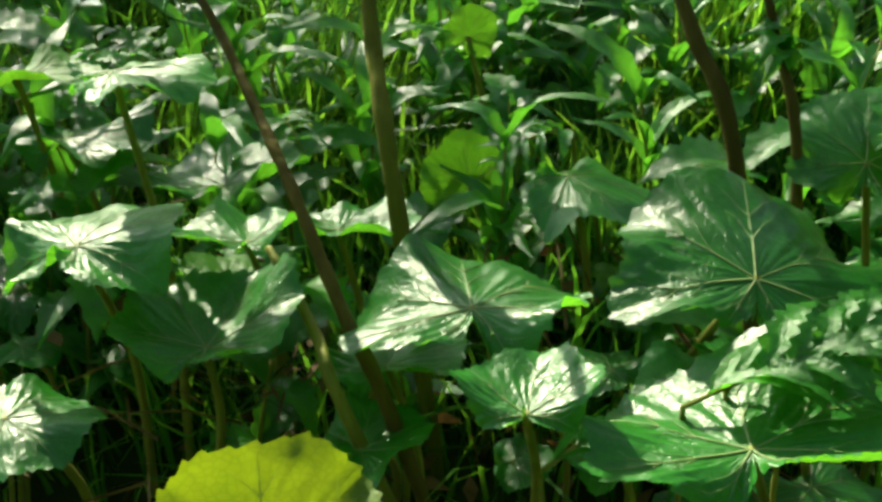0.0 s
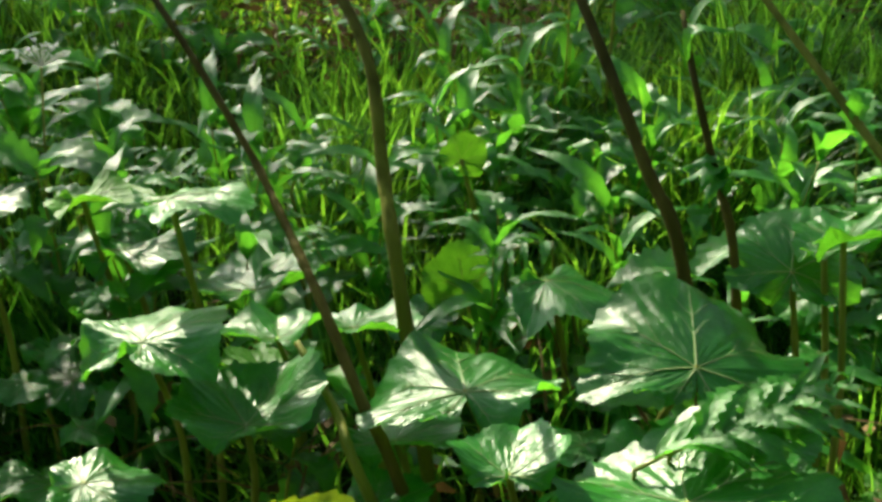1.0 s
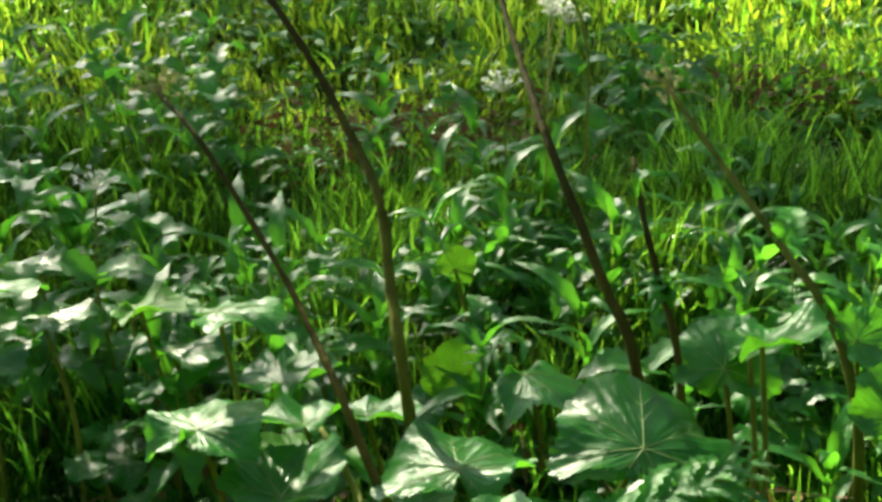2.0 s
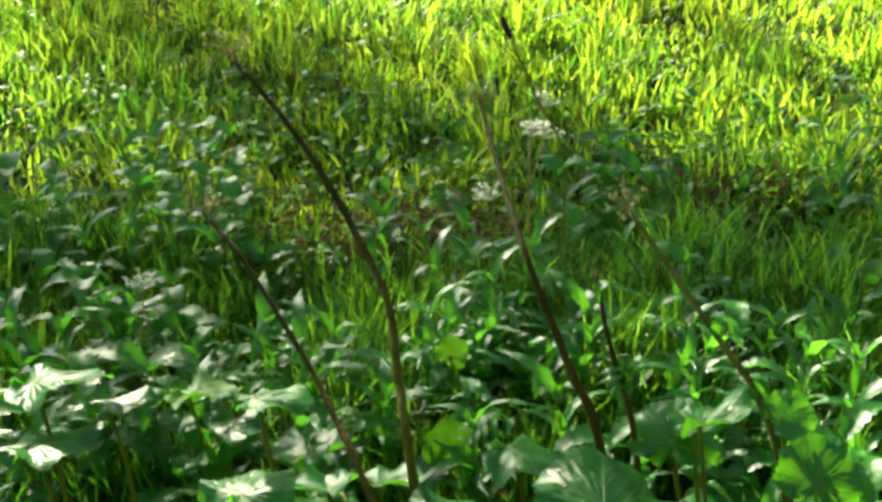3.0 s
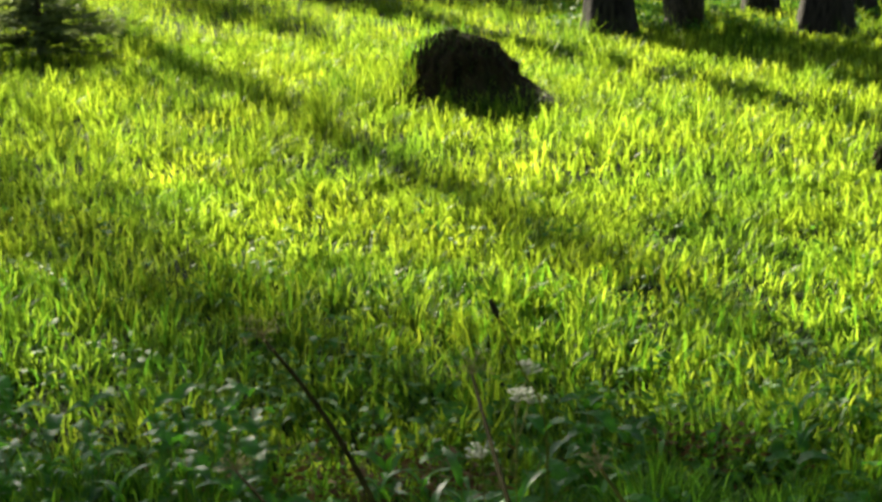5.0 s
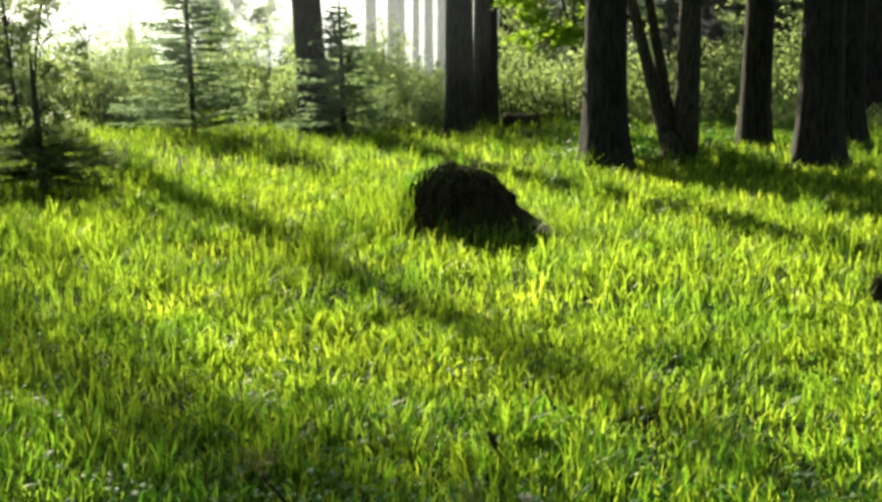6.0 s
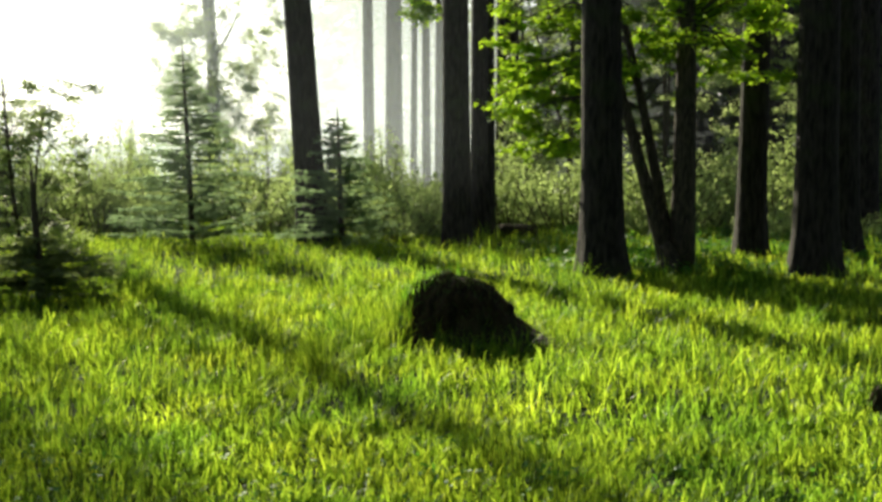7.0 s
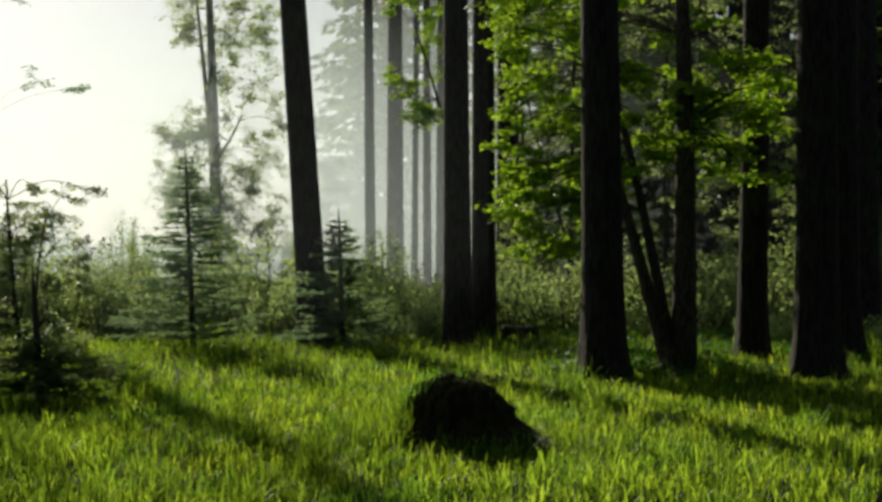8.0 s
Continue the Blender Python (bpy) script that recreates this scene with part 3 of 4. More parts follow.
tall_stalk([(-0.038, 1.715, 0.229), (-0.062, 1.735, 0.276), (-0.085, 1.765, 0.321), (-0.106, 1.800, 0.354), (-0.140, 1.870, 0.383), (-0.179, 1.940, 0.419), (-0.273, 2.050, 0.518), (-0.341, 2.150, 0.544)], 0.0052, M_BROWN, 0.045, 1, leaves=0)
tall_stalk([(-0.036, 1.840, 0.334), (-0.051, 1.900, 0.406), (-0.066, 1.970, 0.488), (-0.107, 2.050, 0.544), (-0.157, 2.120, 0.608), (-0.226, 2.200, 0.677), (-0.301, 2.250, 0.750)], 0.0064, M_OLIVE, 0.06, 2, "stout greenish stalk of a faded butterbur flower, leaning", 0)
tall_stalk([(0.216, 1.860, 0.339), (0.180, 1.880, 0.426), (0.152, 1.920, 0.489), (0.117, 2.000, 0.558), (0.094, 2.200, 0.584), (0.070, 2.450, 0.612)], 0.0062, M_BROWN, 0.05, 3, leaves=0)
tall_stalk([(0.268, 1.880, 0.321), (0.243, 1.900, 0.415), (0.222, 1.920, 0.489), (0.215, 1.980, 0.534)], 0.0046, M_BROWN, 0.0, 4, "thin dark stem with a few small leaves", 5)
tall_stalk([(0.483, 1.900, 0.238), (0.448, 1.950, 0.349), (0.406, 2.000, 0.401), (0.345, 2.100, 0.466), (0.289, 2.200, 0.525)], 0.006, M_GREEN_STEM, 0.05, 5, "green arching stalk with a faded seed head")
tall_stalk([(-0.024, 2.550, 0.056), (-0.029, 2.560, 0.110), (-0.037, 2.570, 0.188)], 0.004, M_BROWN, 0.0, 6, "short dark stem among the herbs", 3)
tall_stalk([(-0.065, 1.700, 0.232), (-0.085, 1.740, 0.263), (-0.113, 1.780, 0.292), (-0.124, 1.800, 0.297)], 0.005, M_STALK, 0.0, 7, "pale green leaf stalk, bare", 0)


def plantain(points, spike):
    pts = [Vector(p) for p in points]
    base = Vector((pts[0].x, pts[0].y, 0))
    ob = thing("plantain", "slender plantain stem with a dark flower spike", "wild plant", "", Matrix.Translation(base))
    line = smooth_line([Vector((0, 0, -0.01))] + [p - base for p in pts], 6)
    s = Soup()
    s.tube(line, [0.0024] * len(line), 6)
    part("stem", s.mesh("stem", M_STALK), ob)
    d = (line[-1] - line[-3]).normalized()
    s = Soup()
    s.tube([line[-1] + d * spike * t for t in (0, 0.15, 0.5, 0.85, 1.0)], [0.003, 0.006, 0.0065, 0.005, 0.001], 9)
    part("spike", s.mesh("spike", M_SPIKE), ob, "dark flower spike")


plantain([(0.237, 2.700, 0.393), (0.176, 2.660, 0.551), (0.129, 2.650, 0.660)], 0.045)


def white_flower(seed, at, height):
    r = random.Random(seed)
    ob = thing("umbel_flower", "small white umbel flower on a thin stem", "flower", "white umbels in the grass", at)
    s = Soup()
    s.tube([(0, 0, -0.01), (0.005, 0, height * 0.5), (0, 0, height)], [0.002, 0.0017, 0.0014], 5)
    part("stem", s.mesh("stem", M_STALK), ob)
    h = Soup()
    top = Vector((0, 0, height))
    for _ in range(22):
        a, q = r.uniform(0, 6.283), 0.034 * math.sqrt(r.random())
        e = top + Vector((q * math.cos(a), q * math.sin(a), 0.026 - 9 * q * q + r.uniform(-0.005, 0.005)))
        h.tube([top, e], [0.0006, 0.0005], 3, False)
        for _ in range(4):
            h.chip(e, (rnd_dir(r, 0.4)), Vector((0, 0, 1)).cross(rnd_dir(r)).normalized(), r.uniform(0.005, 0.009), 0.006)
    part("flower_head", h.mesh("flower_head", M_PETAL, False), ob, "creamy white flower head")
    return ob


umbel = white_flower(1, pose(0.167, 2.640, 0), 0.48)
for x, y in ((0.090, 2.886), (0.129, 2.743), (0.087, 2.761)):
    copy_thing(umbel, pose(x, y, -0.03 - 0.05 * (x > 0.1), 14 * math.sin(90 * x), 16 * math.cos(70 * y), 900 * x))
# added white heads at the left stand in for pale sheen on the leaves
for t in range(3):
    r = random.Random(70 + t)
    copy_thing(umbel, pose(r.uniform(-0.9, -0.5), r.uniform(2.2, 2.6), r.uniform(-0.2, -0.1), r.uniform(-9, 9), 0, r.uniform(0, 300)))


# ---- grass ----
spots, g = scatter(11, 15000, 1.82, 3.2, 0.36, 0.2, 0.5)
blades("grass_tuft", "long dark green grass blades between the herbs", spots, g.uniform(0.06, 0.2, len(spots)) * np.clip(1.5 - 0.35 * (spots[:, 1] - 1.5), 0.6, 1.1), g.uniform(0.003, 0.006, len(spots)), M_TALL, 0.75, 3, 21)
spots, g = scatter(12, 66000, 2.5, 7.0, 0.36, 0.3)
blades("grass", "lush bright green meadow grass, lit from behind", spots, g.uniform(0.045, 0.125, len(spots)), g.uniform(0.007, 0.013, len(spots)), M_GRASS, 0.9, 3, 22)
spots, g = scatter(13, 90000, 6.8, 14.5, 0.36, 0.4)
blades("grass", "lush bright green meadow grass, lit from behind", spots, g.uniform(0.05, 0.15, len(spots)), g.uniform(0.008, 0.016, len(spots)), M_GRASS, 0.85, 3, 23)
spots, g = scatter(14, 120000, 14.2, 32.0, 0.38, 1.0)
blades("grass", "meadow grass running in under the trees", spots, g.uniform(0.06, 0.17, len(spots)), g.uniform(0.008, 0.015, len(spots)), M_GRASS, 0.6, 2, 24)


spots, g = scatter(17, 13000, 1.95, 3.1, 0.36, 0.2, 0.6)
blades("grass_tuft", "fresh green grass growing up through the herbs", spots, g.uniform(0.06, 0.18, len(spots)) * np.clip(1.5 - 0.35 * (spots[:, 1] - 1.5), 0.6, 1.1), g.uniform(0.004, 0.007, len(spots)), M_TALL, 0.9, 3, 27)
spots, g = scatter(19, 9000, 1.9, 3.1, 0.36, 0.2, 0.9)
blades("grass_tuft", "bright green grass tufts standing up between the herbs", spots, g.uniform(0.09, 0.22, len(spots)) * np.clip(1.5 - 0.35 * (spots[:, 1] - 1.5), 0.6, 1.1), g.uniform(0.004, 0.008, len(spots)), M_TALL, 0.85, 3, 29)
spots, g = scatter(16, 9000, 2.3, 5.2, 0.36, 0.3, 0.7)
blades("broad_grass", "broad dark green blades lying among the meadow grass", spots, g.uniform(0.06, 0.14, len(spots)), g.uniform(0.007, 0.012, len(spots)), M_TALL, 1.0, 3, 26)
g = np.random.default_rng(15)
spots = np.stack([g.uniform(-14, 14, 70000), g.uniform(-7, 22, 70000), np.zeros(70000)], 1)
spots = spots[(np.abs(spots[:, 0]) > 0.36 * spots[:, 1] + 0.3) & (np.hypot(spots[:, 0], spots[:, 1]) > 0.6)]
blades("grass", "rough meadow grass beside and behind the plants", spots, g.uniform(0.08, 0.22, len(spots)), g.uniform(0.012, 0.022, len(spots)), M_GRASS, 0.6, 2, 25)


g = np.random.default_rng(18)
spots = np.stack([g.uniform(-8, 8, 120000), g.uniform(-3.5, 15, 120000), np.zeros(120000)], 1)
spots = spots[(np.abs(spots[:, 0]) > 0.35 * spots[:, 1] + 0.25) | (spots[:, 1] < 1.35)]
blades("grass", "lush green meadow grass beside the path", spots, g.uniform(0.06, 0.19, len(spots)), g.uniform(0.008, 0.016, len(spots)), M_GRASS, 0.9, 2, 28)


# ---- low weeds in the meadow ----
def weeds(seed, count, y0, y1, size):
    mids, g = scatter(seed, count, y0, y1, 0.36, 0.3, 0.9)
    r, s = random.Random(seed), Soup()
    for x, y, z in mids:
        up = r.uniform(0.03, 0.13)
        for _ in range(3):
            d = rnd_dir(r, 0.3)
            s.leaf(Vector((x + r.gauss(0, 0.02), y + r.gauss(0, 0.02), z + up * r.uniform(0.6, 1.1))), d, (Vector((0, 0, 1)) + 0.5 * rnd_dir(r)).normalized(), size * r.uniform(0.6, 1.3), size * r.uniform(0.3, 0.6))
    tagged(new("weeds", s.mesh("weeds", M_WEED)), "small shiny weed leaves scattered through the grass", "weeds", kind="stuff")


def wood_floor(seed, count):
    """Low leafy plants on the ground under the trees."""
    r, s = random.Random(seed), Soup()
    for _ in range(count):
        y = r.uniform(14.8, 24.0)
        x = r.uniform(0.09 * y, 0.40 * y)
        if noise.noise(Vector((x * 0.9, y * 0.9, 2.0))) < -0.05:
            continue
        for _ in range(7):
            p = Vector((x + r.gauss(0, 0.09), y + r.gauss(0, 0.09), ground_height(x, y) + r.uniform(0.03, 0.16)))
            s.leaf(p, rnd_dir(r, 0.3), (Vector((0, 0, 1)) + 0.5 * rnd_dir(r)).normalized(), r.uniform(0.06, 0.11), r.uniform(0.035, 0.06))
    tagged(new("wood_plants", s.mesh("wood_plants", M_WEED)), "low leafy green plants on the shaded woodland floor", "weeds", kind="stuff")


wood_floor(55, 1500)
weeds(51, 1500, 2.3, 4.2, 0.05)
weeds(52, 400, 4.0, 6.5, 0.045)


# ---- dead stems and litter among the herbs ----
def litter(x, y, spread, count, seed):
    r, s = random.Random(seed), Soup()
    for _ in range(count):
        p = Vector((x + r.gauss(0, spread), y + r.gauss(0, spread * 0.45), r.uniform(0.0, 0.15)))
        d = rnd_dir(r, 0.45)
        if r.random() < 0.35:
            s.tube([p, p + d * 0.05 + Vector((0, 0, 0.01)), p + d * r.uniform(0.08, 0.16)], [0.0015, 0.0012, 0.0006], 3, False)
        else:
            s.chip(p, d, d.cross(rnd_dir(r)).normalized(), r.uniform(0.02, 0.05), 0.014)
    tagged(new("dry_litter", s.mesh("dry_litter", M_LITTER, False)), "rusty brown dead leaves and stems among the grass", "dead leaves", kind="stuff")


litter(-0.10, 3.06, 0.18, 650, 5)
litter(0.72, 3.3, 0.10, 140, 6)
litter(0.0, 1.9, 0.3, 260, 7)


# ---- stumps ----
def stump(at, radius, height, seed, label, toe=0.6, grown=700):
    """A rotten stump: a steep, lumpy dome with a root running out to one side."""
    ob = thing("tree_stump", label, "stump", "", Matrix.Translation(at))
    na, nz, verts, faces = 96, 34, [], []

    def skin(a, t):
        c, d = math.cos(a), math.sin(a)
        n1 = noise.noise(Vector((c * 1.5, d * 1.5, t * 1.6 + seed)))
        n2 = noise.noise(Vector((c * 4, d * 4, t * 4 + seed)))
        n3 = noise.noise(Vector((c * 11, d * 11, t * 9 + seed)))
        cap = math.sqrt(max(0.0, 1 - max(0.0, (t - 0.6) / 0.4) ** 2))
        rr = radius * (1.0 - 0.25 * t) * cap * (1 + 0.07 * n1 + 0.11 * n2 + 0.09 * n3) + radius * 0.28 * (1 - t) ** 5
        rr += radius * toe * (1 - t) ** 4 * max(0.0, math.cos(a + 0.2)) ** 2
        return Vector((rr * c, rr * d * 0.8, -0.05 + (height + 0.05) * t * (1 - 0.03 * c * t + 0.05 * n2 + 0.04 * n3)))

    for j in range(nz + 1):
        for k in range(na):
            verts.append(skin(2 * math.pi * k / na, j / nz))
    for j in range(nz):
        for k in range(na):
            k2 = (k + 1) % na
            faces.append((j * na + k, j * na + k2, (j + 1) * na + k2, (j + 1) * na + k))
    part("body", mesh_of("body", verts, faces, M_STUMP), ob)
    r, s = random.Random(seed), Soup()
    for _ in range(grown):
        p = skin(r.uniform(0, 6.283), r.random() ** 0.6)
        s.chip(p, (rnd_dir(r) + Vector((0, 0, 0.6)) + p.normalized() * 0.5).normalized(), rnd_dir(r), r.uniform(0.02, 0.05), 0.012)
    tagged(part("moss", s.mesh("moss", M_MOSS, False), ob, "ragged moss and crumbling wood"), kind="stuff")
    g = np.random.default_rng(int(seed) + 30)
    tufts = np.array([skin(a, t) + ob.location - Vector((0, 0, 0.01)) for a, t in zip(g.uniform(1.2, 3.9, grown // 2), g.uniform(0.25, 0.98, grown // 2))])
    blades("grass_tuft", "fine grass sprouting on the stump", tufts, g.uniform(0.04, 0.13, len(tufts)) * radius / 0.46, g.uniform(0.004, 0.008, len(tufts)), M_TALL, 0.9, 3, int(seed) + 31)


stump((0.17, 9.95, 0), 0.44, 0.52, 3.0, "dark rotten mossy tree stump in the grass", 1.7, 1700)
stump((2.55, 7.35, 0), 0.16, 0.17, 8.0, "low dark mossy stump sunk in the grass", 0.2, 300)


g = np.random.default_rng(31)
ring = g.uniform(0, 2 * np.pi, 1800)
far = g.uniform(0.34, 0.8, 1800)
spots = np.stack([0.15 + np.cos(ring) * far * (1 + 0.5 * (np.cos(ring) > 0.5)), 9.95 + np.sin(ring) * far * 0.8, np.zeros(1800)], 1)
blades("grass_tuft", "long grass growing up against the stump", spots, g.uniform(0.06, 0.2, 1800) * (1.0 + 0.8 * (np.cos(ring + 0.6) < -0.1)), g.uniform(0.006, 0.011, 1800), M_GRASS, 0.7, 3, 32)


def fallen_log(a, b, radius):
    a, b = Vector(a), Vector(b)
    ob = thing("fallen_log", "short dark log lying in the grass", "log", "", Matrix.Translation(a))
    s = Soup()
    s.tube([(b - a) * i / 6 for i in range(7)], [radius * (1 + 0.08 * math.sin(i * 2)) for i in range(7)], 12)
    part("wood", s.mesh("wood", M_STUMP), ob)


g = np.random.default_rng(41)
mids, _ = scatter(42, 900, 7.5, 20.0, 0.36, 0.3, 0.2)
spots = np.repeat(mids, 26, 0) + np.concatenate([g.normal(0, 0.06, (len(mids) * 26, 2)), np.zeros((len(mids) * 26, 1))], 1)
tall = np.repeat(g.uniform(0.12, 0.30, len(mids)), 26) * g.uniform(0.6, 1.1, len(spots))
blades("grass_tuft", "tall backlit tufts standing out of the meadow grass", spots, tall, g.uniform(0.006, 0.011, len(spots)), M_GRASS, 0.75, 3, 43)


fallen_log((1.1, 21.0, 0.1), (1.62, 20.8, 0.1), 0.13)


# ---- trees ----
def trunk_mesh(height, radius, seed, material, lean=(0, 0), flare=0.45, bow=0.0):
    verts, faces = [], []
    na, zs = 28, [0, 0.05, 0.12, 0.22, 0.35, 0.55, 0.8, 1.1] + [1.5 + (height - 1.5) * (i / 18) for i in range(19)]
    for j, z in enumerate(zs):
        t = z / height
        for k in range(na):
            a = 2 * math.pi * k / na
            root = 1.3 * flare * math.exp(-z / 0.36) * (0.65 + 0.35 * math.cos(5 * a + seed)) 
            rr = radius * (1.02 - 0.85 * t) * (1 + root + 0.035 * noise.noise(Vector((math.cos(a) * 3, math.sin(a) * 3, z * 1.5 + seed * 7))))
            verts.append((rr * math.cos(a) + lean[0] * z + bow * math.sin(t * 3.1), rr * math.sin(a) + lean[1] * z, z - 0.06))
    for j in range(len(zs) - 1):
        for k in range(na):
            k2 = (k + 1) % na
            faces.append((j * na + k, j * na + k2, (j + 1) * na + k2, (j + 1) * na + k))
    return mesh_of("trunk", verts, faces, material)


def crown_mesh(seed, z0, z1, reach, whorls, per, density):
    """A spruce crown: drooping whorled boughs hung with flat needle sprays."""
    r, s = random.Random(seed), Soup()
    for w in range(whorls):
        t = w / (whorls - 1)
        z = z0 + (z1 - z0) * t
        for b in range(per):
            az = r.uniform(0, 6.283)
            L = reach * (1 - t) ** 0.8 * r.uniform(0.7, 1.1) + 0.12 * reach
            out = Vector((math.cos(az), math.sin(az), 0))
            drop = r.uniform(0.1, 0.3)
            pts = [Vector((0, 0, z)) + out * L * u + Vector((0, 0, L * (0.12 * u - drop * u * u))) for u in (0, 0.35, 0.7, 1.0)]
            s.tube(pts, [0.016 * L, 0.011 * L, 0.007 * L, 0.002 * L], 3, False)
            cross = Vector((-out.y, out.x, 0))
            for _ in range(int(density * L)):
                u = r.uniform(0.2, 1.0)
                p = Vector((0, 0, z)) + out * L * u + Vector((0, 0, L * (0.12 * u - drop * u * u)))
                d = (out * r.uniform(0.2, 1) + cross * r.uniform(-1, 1) + Vector((0, 0, r.uniform(-0.5, 0.05)))).normalized()
                l = r.uniform(0.25, 0.55) * (0.35 + 0.25 * reach)
                s.chip(p, d, (d.cross(rnd_dir(r))).normalized(), l, l * 0.3)
    return s.mesh("crown", M_NEEDLE, False)


CROWNS = [crown_mesh(i, 15.5, 27.0, 2.6, 20, 5, 9) for i in range(3)] + [crown_mesh(7, 13.4, 18.0, 1.2, 9, 5, 9), crown_mesh(9, 17.6, 18.0, 1.05, 3, 16, 15), crown_mesh(10, 17.6, 18.8, 1.5, 4, 8, 8)]


def spruce(x, y, radius, seed, lean=(0.0, 0.0), bow=0.0, label="tall dark spruce trunk with rough bark", flare=0.45, which=None, size=1.0):
    ob = thing("spruce_tree", label, "tree", "tall spruces", Matrix.Translation((x, y, ground_height(x, y))))
    part("trunk", trunk_mesh(18.0 if which else 27.5, radius, seed, M_SPRUCE_BARK, lean, flare, bow), ob)
    c = part("crown", CROWNS[seed % 3 if which is None else which], ob)
    c.matrix_basis = Matrix.Translation((lean[0] * 20, lean[1] * 20, 0)) @ pose(0, 0, 0, 0, 0, seed * 77) @ Matrix.Diagonal((size, size, 1, 1))
    return ob


spruce(-1.70, 19.9, 0.22, 1, (-0.064, 0), label="tall dark spruce leaning a little, behind young firs")
spruce(0.39, 19.6, 0.205, 2, (-0.008, 0), flare=0.22)
spruce(0.81, 20.9, 0.19, 3, (-0.002, 0), flare=0.22)
spruce(1.67, 29.5, 0.27, 4)
spruce(1.84, 14.45, 0.225, 5, (-0.012, 0), label="stout black spruce trunk with spreading roots", flare=0.6)
spruce(4.12, 17.4, 0.19, 6, (0.012, 0))
spruce(4.24, 14.9, 0.235, 7, (0.0, 0), label="stout black spruce trunk with spreading roots", flare=0.55)
spruce(5.15, 17.0, 0.22, 8, (-0.004, 0), flare=0.7)
spruce(6.2, 30.8, 0.21, 9)
# further into the wood
for i, (x, y, rad) in enumerate(((-1.58, 35.5, 0.15), (-0.97, 36.5, 0.24), (-0.45, 36, 0.09), (-0.10, 37, 0.12), (0.22, 36, 0.11), (3.3, 38, 0.22), (5.0, 36, 0.2), (7.6, 30, 0.2), (8.6, 33, 0.2), (9.7, 32, 0.25),
                                (7.4, 23, 0.22), (4.6, 44, 0.25), (7.1, 46, 0.25), (10.5, 44, 0.3), (12.5, 38, 0.25), (14, 46, 0.3), (16, 40, 0.3), (9.0, 52, 0.3), (2.2, 55, 0.3), (6.0, 58, 0.3), (12, 58, 0.3), (17, 56, 0.3))):
    spruce(x, y, rad, 20 + i, (0.004 * ((i * 7) % 5 - 2), 0), label="distant spruce trunk in the misty wood")
# unseen trees added beside the meadow, far towards the sun, whose boughs shade the plants
def against_the_sun(x, y, height):
    """Where a tree stands whose part at that height throws its shade on the spot."""
    far = height / math.tan(SUN_EL)
    return x + far * math.sin(SUN_AZ), y + far * math.cos(SUN_AZ)


# each row: the spot to be shaded, then the added crown and its size
for i, (x, y, which, size) in enumerate(((0.35, 2.5, 4, 0.70), (-0.35, 3.9, 4, 0.45), (-0.8, 4.6, 4, 0.36), (-1.5, 5.5, 4, 0.36), (-2.2, 6.4, 4, 0.40), (-0.8, 2.85, 4, 0.6),
                                         (-1.3, 2.4, 4, 0.45), (0.0, 1.7, 5, 0.6), (1.05, 2.1, 4, 0.6), (-0.1, 2.6, 5, 0.35), (-0.5, 2.05, 4, 0.4), (-0.1, 1.15, 5, 0.4), (0.5, 3.3, 4, 0.42), (1.05, 2.75, 4, 0.4))):
    spruce(*against_the_sun(x, y, 17.8), 0.10, 50 + i, label="unseen slender conifer with a flat crown, added to shade the plants", which=which, size=size)
spruce(*against_the_sun(0.1, 6.7, 15.0), 0.40, 61, label="tall half-bare spruce at the meadow's edge", which=3)


def young_spruce(x, y, height, reach, seed, label, density=60, lean=(0, 0), leafy=1.0, needles=M_YOUNG_NEEDLE):
    ob = thing("young_spruce", label, "young tree", "young spruces at the wood's edge", Matrix.Translation((x, y, ground_height(x, y))))
    s = Soup()
    s.tube([(lean[0] * z, lean[1] * z, z) for z in (-0.05, height * 0.3, height * 0.6, height * 0.85, height)], [0.045, 0.04, 0.03, 0.02, 0.005], 8)
    part("trunk", s.mesh("trunk", M_THIN_BARK), ob)
    r, s = random.Random(seed), Soup()
    whorls = int(height / 0.075)
    for w in range(whorls):
        t = w / whorls
        z = 0.12 + (height * leafy - 0.25) * t
        for b in range(7):
            az = r.uniform(0, 6.283)
            L = reach * (1 - t) ** 0.95 * r.uniform(0.45, 1.15) + 0.05
            out = Vector((math.cos(az), math.sin(az), 0))
            rise = r.uniform(-0.1, 0.25)
            o = Vector((lean[0] * z, lean[1] * z, z))
            s.tube([o, o + out * L * 0.5 + Vector((0, 0, rise * L * 0.35)), o + out * L + Vector((0, 0, rise * L))], [0.008, 0.005, 0.002], 3, False)
            cross = Vector((-out.y, out.x, 0))
            for _ in range(int(1.7 * density * L)):
                u = r.uniform(0.12, 1.0)
                p = o + out * L * u + Vector((0, 0, rise * L * u))
                d = (out * r.uniform(0.3, 1) + cross * r.uniform(-1, 1) + Vector((0, 0, r.uniform(-0.4, 0.3)))).normalized()
                s.chip(p, d, d.cross(rnd_dir(r)).normalized(), r.uniform(0.05, 0.14), 0.016)
    part("crown", s.mesh("crown", needles, False), ob)


young_spruce(-3.38, 19.3, 2.9, 1.15, 1, "young grey-green spruce standing in the sunny grass", 75, (-0.04, 0))
young_spruce(-3.62, 12.6, 1.30, 1.05, 2, "small spruce sapling with low spreading boughs under a bare leader", 46, (-0.06, 0), 0.6, M_NEEDLE)
young_spruce(-1.25, 19.2, 2.0, 0.95, 3, "bushy young spruce beside a tall trunk", 80, (-0.03, 0))


